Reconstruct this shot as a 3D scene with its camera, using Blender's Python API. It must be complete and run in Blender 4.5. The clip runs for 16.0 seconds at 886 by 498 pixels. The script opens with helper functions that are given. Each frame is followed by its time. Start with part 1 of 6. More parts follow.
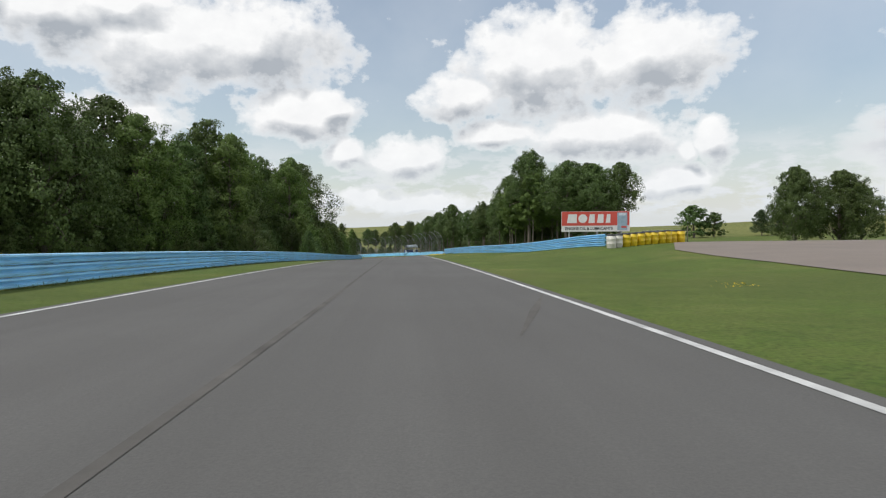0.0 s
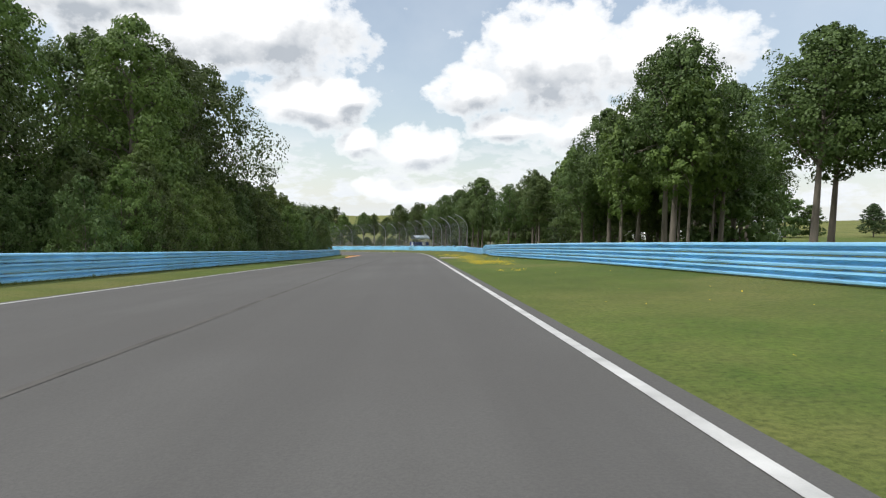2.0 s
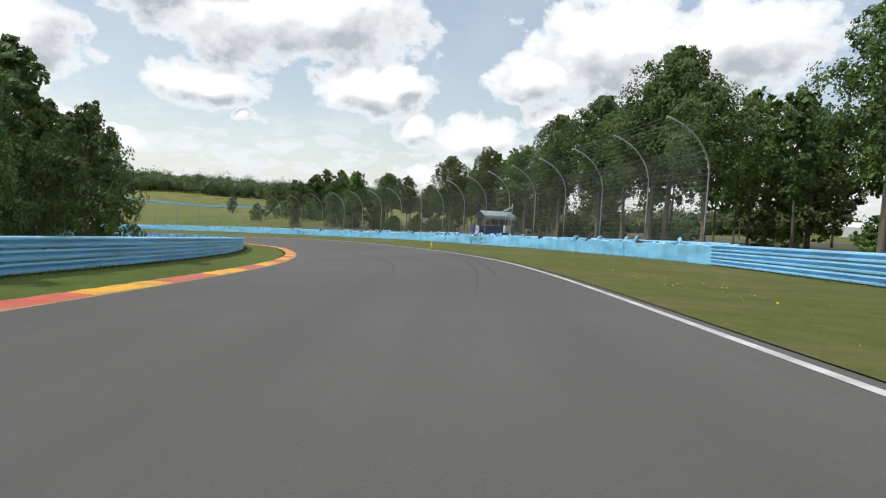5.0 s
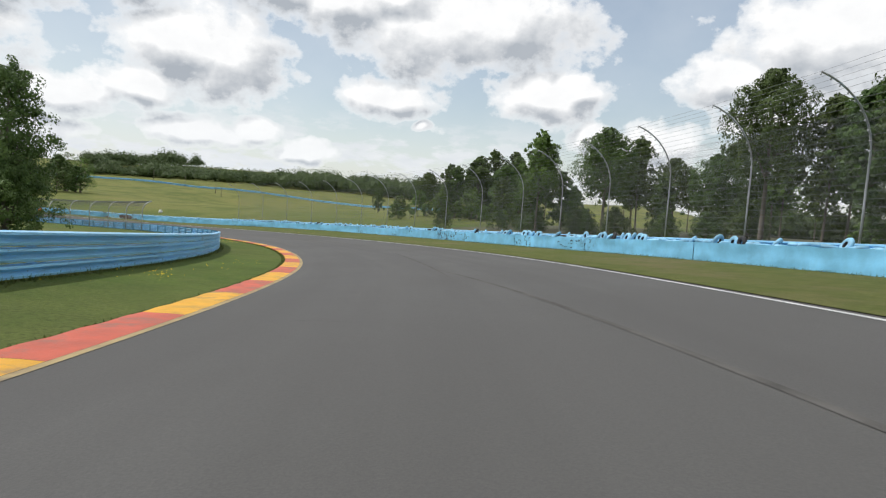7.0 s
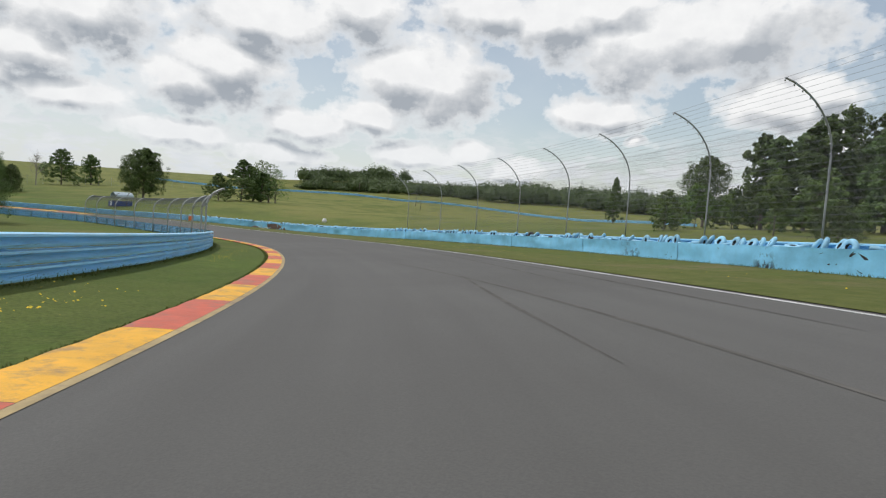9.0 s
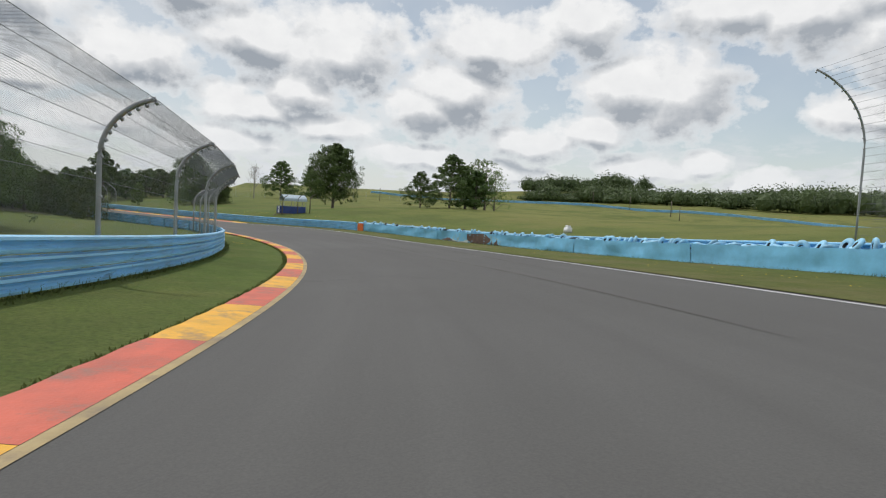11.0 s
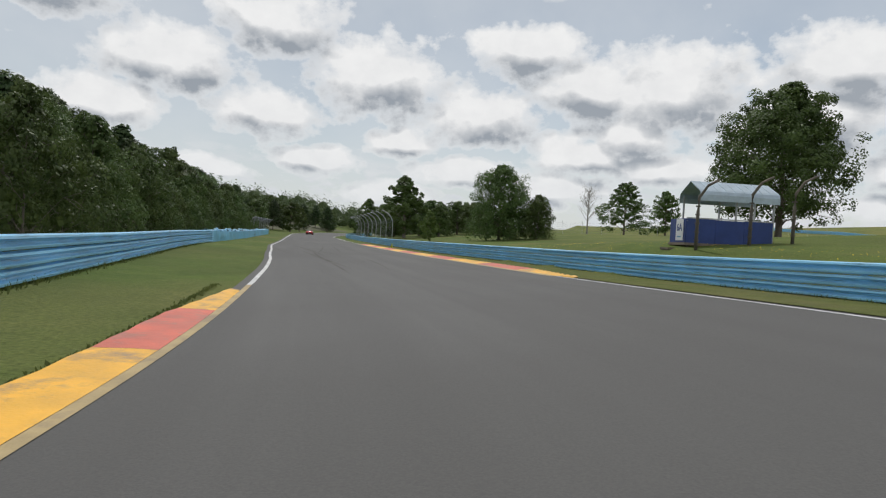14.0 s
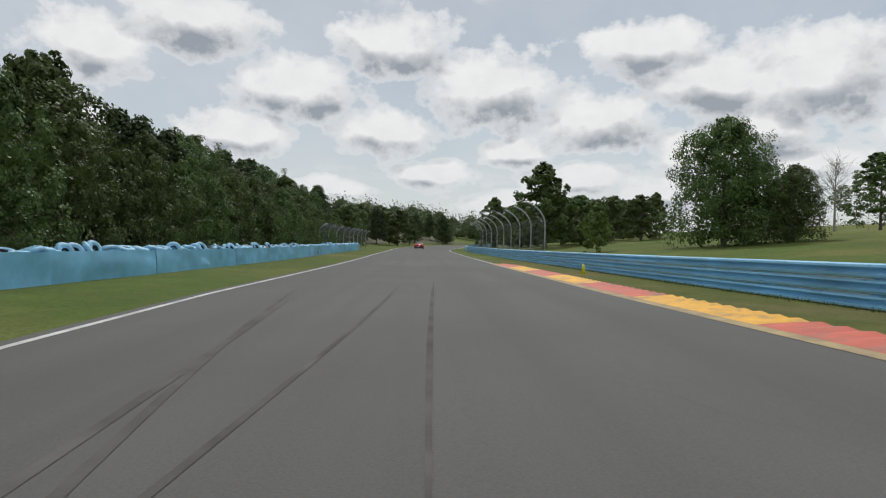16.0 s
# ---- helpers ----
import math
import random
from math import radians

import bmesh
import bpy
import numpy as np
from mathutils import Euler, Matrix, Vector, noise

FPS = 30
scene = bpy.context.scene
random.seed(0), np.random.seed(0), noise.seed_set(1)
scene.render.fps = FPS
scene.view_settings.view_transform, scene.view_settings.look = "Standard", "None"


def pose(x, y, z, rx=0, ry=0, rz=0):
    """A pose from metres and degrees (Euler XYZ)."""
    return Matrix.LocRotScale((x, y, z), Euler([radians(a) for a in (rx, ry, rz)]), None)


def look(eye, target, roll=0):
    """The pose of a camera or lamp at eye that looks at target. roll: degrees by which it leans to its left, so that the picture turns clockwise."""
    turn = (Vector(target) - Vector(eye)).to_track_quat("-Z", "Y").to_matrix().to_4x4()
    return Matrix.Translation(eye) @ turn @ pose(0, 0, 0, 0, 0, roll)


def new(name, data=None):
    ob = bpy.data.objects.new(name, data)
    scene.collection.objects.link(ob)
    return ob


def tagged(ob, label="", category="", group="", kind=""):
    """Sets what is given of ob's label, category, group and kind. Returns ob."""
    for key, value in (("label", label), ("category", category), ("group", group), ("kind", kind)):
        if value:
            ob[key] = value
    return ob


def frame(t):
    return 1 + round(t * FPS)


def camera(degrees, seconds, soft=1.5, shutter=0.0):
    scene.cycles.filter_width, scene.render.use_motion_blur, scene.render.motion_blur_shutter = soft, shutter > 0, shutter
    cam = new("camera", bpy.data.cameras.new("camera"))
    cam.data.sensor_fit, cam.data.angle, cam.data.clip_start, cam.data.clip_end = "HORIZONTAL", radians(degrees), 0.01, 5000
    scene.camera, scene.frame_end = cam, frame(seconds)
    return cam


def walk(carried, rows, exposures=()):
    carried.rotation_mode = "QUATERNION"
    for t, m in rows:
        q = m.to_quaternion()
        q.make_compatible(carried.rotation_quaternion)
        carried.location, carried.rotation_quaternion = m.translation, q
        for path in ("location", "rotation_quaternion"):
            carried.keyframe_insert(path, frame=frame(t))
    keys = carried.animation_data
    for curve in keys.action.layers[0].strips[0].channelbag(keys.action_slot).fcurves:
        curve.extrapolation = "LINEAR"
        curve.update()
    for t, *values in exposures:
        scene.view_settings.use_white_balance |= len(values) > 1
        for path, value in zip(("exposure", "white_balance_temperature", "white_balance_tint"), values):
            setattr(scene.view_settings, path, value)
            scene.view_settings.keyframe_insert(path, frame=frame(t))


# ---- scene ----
cam = camera(73.46, 16.0, soft=1.2)

# seconds, eye x, y, z, yaw to the left from +y, pitch, roll
PATH = [
    (0.00, -0.052, 0.000, 1.199, -0.085, -1.952, -0.501),
    (0.25, -0.368, 8.310, 0.979, 0.009, -2.018, -0.396),
    (0.50, -0.692, 16.556, 0.756, 0.121, -2.095, -0.283),
    (0.75, -1.025, 24.735, 0.529, 0.251, -2.187, -0.162),
    (1.00, -1.386, 32.840, 0.294, 0.396, -2.284, -0.009),
    (1.25, -1.787, 40.866, 0.046, 0.550, -2.379, 0.201),
    (1.50, -2.207, 48.809, -0.213, 0.686, -2.480, 0.478),
    (1.75, -2.622, 56.665, -0.483, 0.787, -2.597, 0.819),
    (2.00, -3.034, 64.436, -0.761, 0.862, -2.719, 1.200),
    (2.25, -3.448, 72.122, -1.044, 0.933, -2.834, 1.597),
    (2.50, -3.876, 79.726, -1.338, 1.046, -2.944, 2.001),
    (2.75, -4.329, 87.249, -1.643, 1.241, -3.050, 2.404),
    (3.00, -4.824, 94.697, -1.961, 1.512, -3.142, 2.771),
    (3.25, -5.369, 102.079, -2.289, 1.837, -3.216, 3.067),
    (3.50, -5.943, 109.401, -2.626, 2.177, -3.283, 3.275),
    (3.75, -6.529, 116.670, -2.969, 2.502, -3.359, 3.386),
    (4.00, -7.146, 123.887, -3.317, 2.854, -3.454, 3.404),
    (4.25, -7.825, 131.049, -3.671, 3.296, -3.568, 3.342),
    (4.50, -8.572, 138.156, -4.031, 3.903, -3.702, 3.235),
    (4.75, -9.403, 145.201, -4.398, 4.747, -3.845, 3.122),
    (5.00, -10.366, 152.172, -4.773, 5.867, -3.966, 3.061),
    (5.25, -11.512, 159.051, -5.154, 7.278, -4.035, 3.098),
    (5.50, -12.863, 165.816, -5.537, 8.928, -4.048, 3.232),
    (5.75, -14.424, 172.443, -5.915, 10.759, -4.015, 3.443),
    (6.00, -16.167, 178.919, -6.288, 12.745, -3.978, 3.660),
    (6.25, -18.072, 185.226, -6.658, 14.877, -3.979, 3.820),
    (6.50, -20.183, 191.342, -7.029, 17.156, -4.016, 3.937),
    (6.75, -22.537, 197.246, -7.406, 19.574, -4.075, 4.035),
    (7.00, -25.099, 202.943, -7.784, 22.055, -4.136, 4.147),
    (7.25, -27.820, 208.441, -8.156, 24.518, -4.176, 4.285),
    (7.50, -30.701, 213.734, -8.515, 26.909, -4.181, 4.404),
    (7.75, -33.750, 218.817, -8.857, 29.211, -4.138, 4.455),
    (8.00, -36.962, 223.705, -9.182, 31.504, -4.050, 4.425),
    (8.25, -40.333, 228.414, -9.497, 33.883, -3.929, 4.323),
    (8.50, -43.886, 232.945, -9.806, 36.405, -3.821, 4.191),
    (8.75, -47.647, 237.296, -10.112, 39.097, -3.768, 4.070),
    (9.00, -51.624, 241.467, -10.418, 41.906, -3.760, 3.987),
    (9.25, -55.816, 245.457, -10.725, 44.760, -3.775, 3.945),
    (9.50, -60.218, 249.256, -11.034, 47.589, -3.785, 3.897),
    (9.75, -64.816, 252.854, -11.345, 50.334, -3.769, 3.800),
    (10.00, -69.596, 256.244, -11.654, 52.992, -3.721, 3.669),
    (10.25, -74.541, 259.418, -11.956, 55.578, -3.649, 3.533),
    (10.50, -79.633, 262.374, -12.251, 58.117, -3.573, 3.421),
    (10.75, -84.855, 265.110, -12.537, 60.642, -3.516, 3.351),
    (11.00, -90.191, 267.613, -12.817, 63.181, -3.480, 3.314),
    (11.25, -95.628, 269.869, -13.091, 65.762, -3.451, 3.296),
    (11.50, -101.147, 271.868, -13.355, 68.393, -3.393, 3.282),
    (11.75, -106.725, 273.601, -13.607, 71.079, -3.260, 3.254),
    (12.00, -112.330, 275.075, -13.841, 73.801, -3.032, 3.195),
    (12.25, -117.931, 276.291, -14.046, 76.539, -2.706, 3.094),
    (12.50, -123.493, 277.222, -14.224, 79.283, -2.351, 2.957),
    (12.75, -128.987, 277.842, -14.373, 82.024, -2.041, 2.810),
    (13.00, -134.387, 278.176, -14.496, 84.741, -1.791, 2.744),
    (13.25, -139.674, 278.258, -14.594, 87.395, -1.594, 2.836),
    (13.50, -144.853, 278.110, -14.671, 89.907, -1.402, 3.031),
    (13.75, -149.933, 277.753, -14.730, 92.206, -1.174, 3.239),
    (14.00, -154.935, 277.212, -14.775, 94.314, -0.945, 3.338),
    (14.25, -159.879, 276.510, -14.812, 96.286, -0.756, 3.236),
    (14.50, -164.783, 275.638, -14.840, 98.189, -0.621, 2.974),
    (14.75, -169.659, 274.592, -14.861, 100.069, -0.539, 2.628),
    (15.00, -174.515, 273.388, -14.871, 101.848, -0.502, 2.276),
    (15.25, -179.356, 272.050, -14.874, 103.417, -0.487, 1.975),
    (15.50, -184.183, 270.610, -14.871, 104.648, -0.470, 1.700),
    (15.75, -188.996, 269.102, -14.868, 105.430, -0.428, 1.415),
    (16.00, -193.806, 267.558, -14.869, 105.731, -0.366, 1.116),
]

def row_pose(x, y, z, yaw, pitch, roll):
    a, b = radians(yaw), radians(pitch)
    way = Vector((-math.sin(a) * math.cos(b), math.cos(a) * math.cos(b), math.sin(b)))
    eye = Vector((x, y, z))
    return look(eye, eye + way, roll)


walk(cam, [(r[0], row_pose(*r[1:])) for r in PATH], exposures=[(0.0, 0.0), (1.0, 0.03), (2.5, 0.33), (3.2, 0.34), (5.3, 0.17), (6.5, 0.12), (7.5, 0.02), (9.0, -0.08), (12.0, -0.16), (16.0, -0.22)])

# ---- world and sun ----
SUN_ELEV, SUN_TURN = radians(54), radians(-108)


def nd(nt, kind, **inputs):
    n = nt.nodes.new(kind)
    for k, v in inputs.items():
        key = int(k[1:]) if k[0] == "i" and k[1:].isdigit() else k.replace("_", " ")
        n.inputs[key].default_value = v
    return n


def mth(nt, op, a, b=None, clamp=False):
    n = nt.nodes.new("ShaderNodeMath")
    n.operation, n.use_clamp = op, clamp
    for i, v in enumerate((a, b)):
        if v is None:
            continue
        if isinstance(v, (int, float)):
            n.inputs[i].default_value = v
        else:
            nt.links.new(v, n.inputs[i])
    return n.outputs[0]


def mixc(nt, fac, a, b, mode="MIX"):
    n = nt.nodes.new("ShaderNodeMix")
    n.data_type, n.blend_type = "RGBA", mode
    for key, v in ((0, fac), (6, a), (7, b)):
        if isinstance(v, (int, float)):
            n.inputs[key].default_value = v
        elif isinstance(v, tuple):
            n.inputs[key].default_value = (*v, 1) if len(v) == 3 else v
        else:
            nt.links.new(v, n.inputs[key])
    return n.outputs[2]


def ramp(nt, fac, stops):
    n = nt.nodes.new("ShaderNodeValToRGB")
    els = n.color_ramp.elements
    while len(els) < len(stops):
        els.new(0.5)
    for e, (p, c) in zip(els, stops):
        e.position = p
        e.color = (c, c, c, 1) if isinstance(c, (int, float)) else (*c, 1)
    nt.links.new(fac, n.inputs[0])
    return n.outputs[0]


def noise_tex(nt, vec, scale, detail=4, rough=0.55, distort=0.0):
    n = nd(nt, "ShaderNodeTexNoise", Scale=scale, Detail=detail, Roughness=rough, Distortion=distort)
    if vec is not None:
        nt.links.new(vec, n.inputs["Vector"])
    return n.outputs["Fac"]


# cumulus by bearing (degrees from +y towards -x), height over the horizon, half width and half height
CLOUDS_EAST = [(32.5, 17.5, 6, 3), (25.5, 15.8, 8, 4.4), (17.0, 16.6, 8, 4.6), (28.0, 9.9, 4.8, 1.9), (13.6, 10.6, 5.0, 2.6), (10.6, 11.6, 2.6, 1.8), (8.6, 7.2, 2.8, 1.7), (3.4, 6.6, 4.2, 2.3),
               (7.7, 3.0, 1.7, 0.9), (-2.2, 12.2, 4.0, 2.8), (-9.3, 15.0, 7.5, 5.2), (-15.0, 8.4, 7.5, 2.8), (-5.5, 9.0, 4.5, 1.5), (-25.0, 7.5, 1.8, 1.9), (-22.4, 6.9, 1.4, 1.2), (-21.6, 4.2, 3.4, 1.9), (-19, 15, 7, 4), (2, 2.6, 6, 1.1), (25.0, 7.4, 1.1, 0.7)]
CLOUDS_NORTH = [(43.0, 12.0, 5.6, 4.6), (40.2, 5.8, 2.5, 1.1), (35.7, 4.4, 2.6, 1.2), (62.5, 11.2, 5.6, 4.2), (56.2, 6.9, 5.0, 1.7), (46.0, 11.8, 6.0, 3.4), (49.5, 8.3, 4.6, 1.6), (45.0, 5.2, 4.2, 1.5), (36.2, 3.9, 2.2, 1.1),
                (60, 15.6, 7, 3), (51, 17.2, 5, 3), (39, 18.2, 6, 2.6), (66.0, 9.6, 4.4, 2.6), (57.5, 4.2, 4.6, 1.2), (75.0, 7.4, 5.0, 1.9), (66.5, 5.2, 5.0, 1.4), (73.9, 14.2, 7.5, 4.2), (85.0, 5.2, 6.0, 1.7), (28, 18.8, 6, 2)]
CLOUDS_WEST = [(101.3, 14.4, 7.0, 3.6), (91.5, 11.6, 5.6, 3.0), (82.2, 8.6, 4.6, 2.0), (119.6, 14.2, 6.0, 2.8), (111.0, 18.4, 6.0, 3.0), (111.3, 10.8, 5.0, 2.3), (107.2, 6.9, 4.4, 1.4), (98.6, 9.1, 4.0, 1.6), (82.0, 14.4, 6.0, 3.0), (136.5, 15.6, 4.4, 2.8),
               (125.1, 9.9, 4.6, 2.2), (93.1, 6.2, 4.4, 1.5), (77.6, 10.4, 4.6, 2.4), (128, 5.2, 6, 1.6), (100, 4.0, 5, 1.1), (118, 5.0, 5, 1.2), (87, 17.6, 6, 2.4), (129, 19, 6, 3), (140, 9, 5, 3)]


def cloud_field(nt, vec):
    """Soft union of the clouds' round bodies: 1 in the middle of one, 0 outside."""
    total = None
    for az, el, w, h in CLOUDS_EAST + CLOUDS_NORTH + CLOUDS_WEST:
        w, h = w * 1.42, h * 1.42
        mp = nt.nodes.new("ShaderNodeMapping")
        mp.inputs["Location"].default_value = (-az / w, -el / h, 0)
        mp.inputs["Scale"].default_value = (1 / w, 1 / h, 0)
        nt.links.new(vec, mp.inputs[0])
        g = nt.nodes.new("ShaderNodeTexGradient")
        g.gradient_type = "SPHERICAL"
        nt.links.new(mp.outputs[0], g.inputs[0])
        total = g.outputs["Fac"] if total is None else mth(nt, "MAXIMUM", total, g.outputs["Fac"])
    return total


def make_world():
    w = bpy.data.worlds.new("sky")
    scene.world = w
    w.use_nodes = True
    nt = w.node_tree
    nt.nodes.clear()
    tc = nt.nodes.new("ShaderNodeTexCoord")
    sep = nt.nodes.new("ShaderNodeSeparateXYZ")
    nt.links.new(tc.outputs["Generated"], sep.inputs[0])
    up = mth(nt, "MAXIMUM", sep.outputs[2], 0.0)
    # bearing and height in degrees
    az = mth(nt, "MULTIPLY", mth(nt, "ARCTAN2", mth(nt, "MULTIPLY", sep.outputs[0], -1.0), sep.outputs[1]), 57.2958)
    el = mth(nt, "MULTIPLY", mth(nt, "ARCSINE", sep.outputs[2]), 57.2958)
    com = nt.nodes.new("ShaderNodeCombineXYZ")
    nt.links.new(az, com.inputs[0])
    nt.links.new(mth(nt, "MULTIPLY", el, 1.25), com.inputs[1])
    flat = nt.nodes.new("ShaderNodeCombineXYZ")
    nt.links.new(az, flat.inputs[0])
    nt.links.new(el, flat.inputs[1])
    wob = nd(nt, "ShaderNodeTexNoise", Scale=0.16, Detail=3, Roughness=0.5)
    nt.links.new(com.outputs[0], wob.inputs["Vector"])
    warp = nt.nodes.new("ShaderNodeVectorMath")
    warp.operation = "MULTIPLY_ADD"
    nt.links.new(wob.outputs["Color"], warp.inputs[0])
    warp.inputs[1].default_value = (5.0, 2.4, 0.0)
    nt.links.new(flat.outputs[0], warp.inputs[2])
    back = nt.nodes.new("ShaderNodeVectorMath")
    back.inputs[1].default_value = (-2.5, -1.2, 0.0)
    nt.links.new(warp.outputs[0], back.inputs[0])
    higher = nt.nodes.new("ShaderNodeVectorMath")
    higher.inputs[1].default_value = (0.5, 1.7, 0.0)
    nt.links.new(back.outputs[0], higher.inputs[0])
    # heaped lumps that break up the edges
    lump = nd(nt, "ShaderNodeTexVoronoi", Scale=0.42, Detail=3.0, Roughness=0.55, Lacunarity=2.3)
    lump.normalize = True
    nt.links.new(com.outputs[0], lump.inputs["Vector"])
    fine = noise_tex(nt, com.outputs[0], 0.36, 9, 0.57)
    soft = noise_tex(nt, com.outputs[0], 0.22, 5, 0.55)
    edge = mth(nt, "ADD", mth(nt, "MULTIPLY", mth(nt, "SUBTRACT", 0.42, lump.outputs["Distance"]), 0.42), mth(nt, "MULTIPLY", mth(nt, "SUBTRACT", fine, 0.5), 1.15))
    inner = cloud_field(nt, back.outputs[0])
    above = cloud_field(nt, higher.outputs[0])
    body = mth(nt, "ADD", inner, edge)
    # elsewhere: overhead and behind, broken cloud of the same kind
    den = mth(nt, "ADD", up, 0.30)
    over = nt.nodes.new("ShaderNodeCombineXYZ")
    nt.links.new(mth(nt, "DIVIDE", sep.outputs[0], den), over.inputs[0])
    nt.links.new(mth(nt, "DIVIDE", sep.outputs[1], den), over.inputs[1])
    puff = noise_tex(nt, over.outputs[0], 2.3, 9, 0.58, 0.15)
    away = mth(nt, "MAXIMUM", ramp(nt, mth(nt, "DIVIDE", el, 90.0), [(0.22, 0.0), (0.28, 1.0)]), ramp(nt, mth(nt, "DIVIDE", mth(nt, "ABSOLUTE", mth(nt, "SUBTRACT", az, 56.0)), 360.0), [(0.24, 0.0), (0.27, 1.0)]))
    body = mth(nt, "MAXIMUM", body, mth(nt, "MULTIPLY", away, mth(nt, "MULTIPLY", mth(nt, "SUBTRACT", puff, 0.37), 4.0)))
    cover = ramp(nt, body, [(0.23, 0.0), (0.35, 0.60), (0.56, 1.0)])
    # grey bases: where more cloud lies above than here, and in the thick of it
    base = mth(nt, "ADD", mth(nt, "MULTIPLY", mth(nt, "SUBTRACT", above, inner), 1.9), mth(nt, "ADD", mth(nt, "MULTIPLY", mth(nt, "SUBTRACT", soft, 0.5), 1.9), mth(nt, "MULTIPLY", mth(nt, "SUBTRACT", fine, 0.5), 0.6)))
    deep = ramp(nt, body, [(0.28, 0.0), (0.64, 1.0)])
    thick = mth(nt, "MULTIPLY", ramp(nt, mth(nt, "ADD", base, 0.3), [(0.0, 0.0), (0.32, 0.46), (0.82, 1.0)]), deep)
    thick = mth(nt, "MAXIMUM", thick, mth(nt, "MULTIPLY", away, ramp(nt, puff, [(0.48, 0.0), (0.66, 0.95)])))
    veil = noise_tex(nt, com.outputs[0], 0.07, 5, 0.55)
    west = ramp(nt, mth(nt, "DIVIDE", az, 180.0), [(0.05, 0.0), (0.55, 1.0)])
    sky = nt.nodes.new("ShaderNodeTexSky")
    sky.sky_type, sky.sun_disc = "NISHITA", False
    sky.sun_elevation, sky.sun_rotation = SUN_ELEV, -SUN_TURN
    sky.air_density, sky.dust_density = 1.3, 0.8
    blue = mixc(nt, 1.0, sky.outputs[0], (0.125, 0.125, 0.125), "MULTIPLY")
    pale = mixc(nt, mth(nt, "ADD", mth(nt, "ADD", mth(nt, "MULTIPLY", veil, 0.5), 0.06), mth(nt, "MULTIPLY", west, 0.34), True), blue, (0.90, 0.94, 0.98))
    cloud = mixc(nt, mth(nt, "MULTIPLY", thick, mth(nt, "ADD", 0.80, mth(nt, "MULTIPLY", west, 0.12))), mixc(nt, fine, (0.96, 0.97, 0.99), (1.24, 1.24, 1.23)), (0.36, 0.41, 0.475))
    look_up = mixc(nt, cover, pale, cloud)
    # rows of small heaps low over the horizon
    low = nt.nodes.new("ShaderNodeCombineXYZ")
    nt.links.new(az, low.inputs[0])
    nt.links.new(mth(nt, "MULTIPLY", el, 2.6), low.inputs[1])
    band = ramp(nt, mth(nt, "DIVIDE", el, 20.0), [(0.03, 0.0), (0.10, 1.0), (0.26, 0.8), (0.42, 0.0)])
    heap = mth(nt, "MULTIPLY", ramp(nt, noise_tex(nt, low.outputs[0], 0.22, 8, 0.6), [(0.47, 0.0), (0.56, 1.0)]), band)
    look_up = mixc(nt, mth(nt, "MULTIPLY", heap, mth(nt, "SUBTRACT", 1.0, cover)), look_up, mixc(nt, noise_tex(nt, low.outputs[0], 0.4, 4), (0.72, 0.77, 0.84), (1.10, 1.10, 1.10)))
    haze = ramp(nt, up, [(0.0, 0.80), (0.05, 0.34), (0.16, 0.0)])
    final = mixc(nt, haze, look_up, (0.86, 0.92, 0.97))
    bg = nt.nodes.new("ShaderNodeBackground")
    nt.links.new(final, bg.inputs[0])
    bg.inputs[1].default_value = 0.86
    out = nt.nodes.new("ShaderNodeOutputWorld")
    nt.links.new(bg.outputs[0], out.inputs[0])


make_world()
sun = new("sun", bpy.data.lights.new("sun", "SUN"))
sun.data.energy, sun.data.angle, sun.data.color = 2.3, radians(2), (1.0, 0.985, 0.96)
sun.matrix_world = look((0, 0, 200), Vector((0, 0, 200)) - Vector((math.cos(SUN_ELEV) * math.sin(SUN_TURN), math.cos(SUN_ELEV) * math.cos(SUN_TURN), math.sin(SUN_ELEV))))


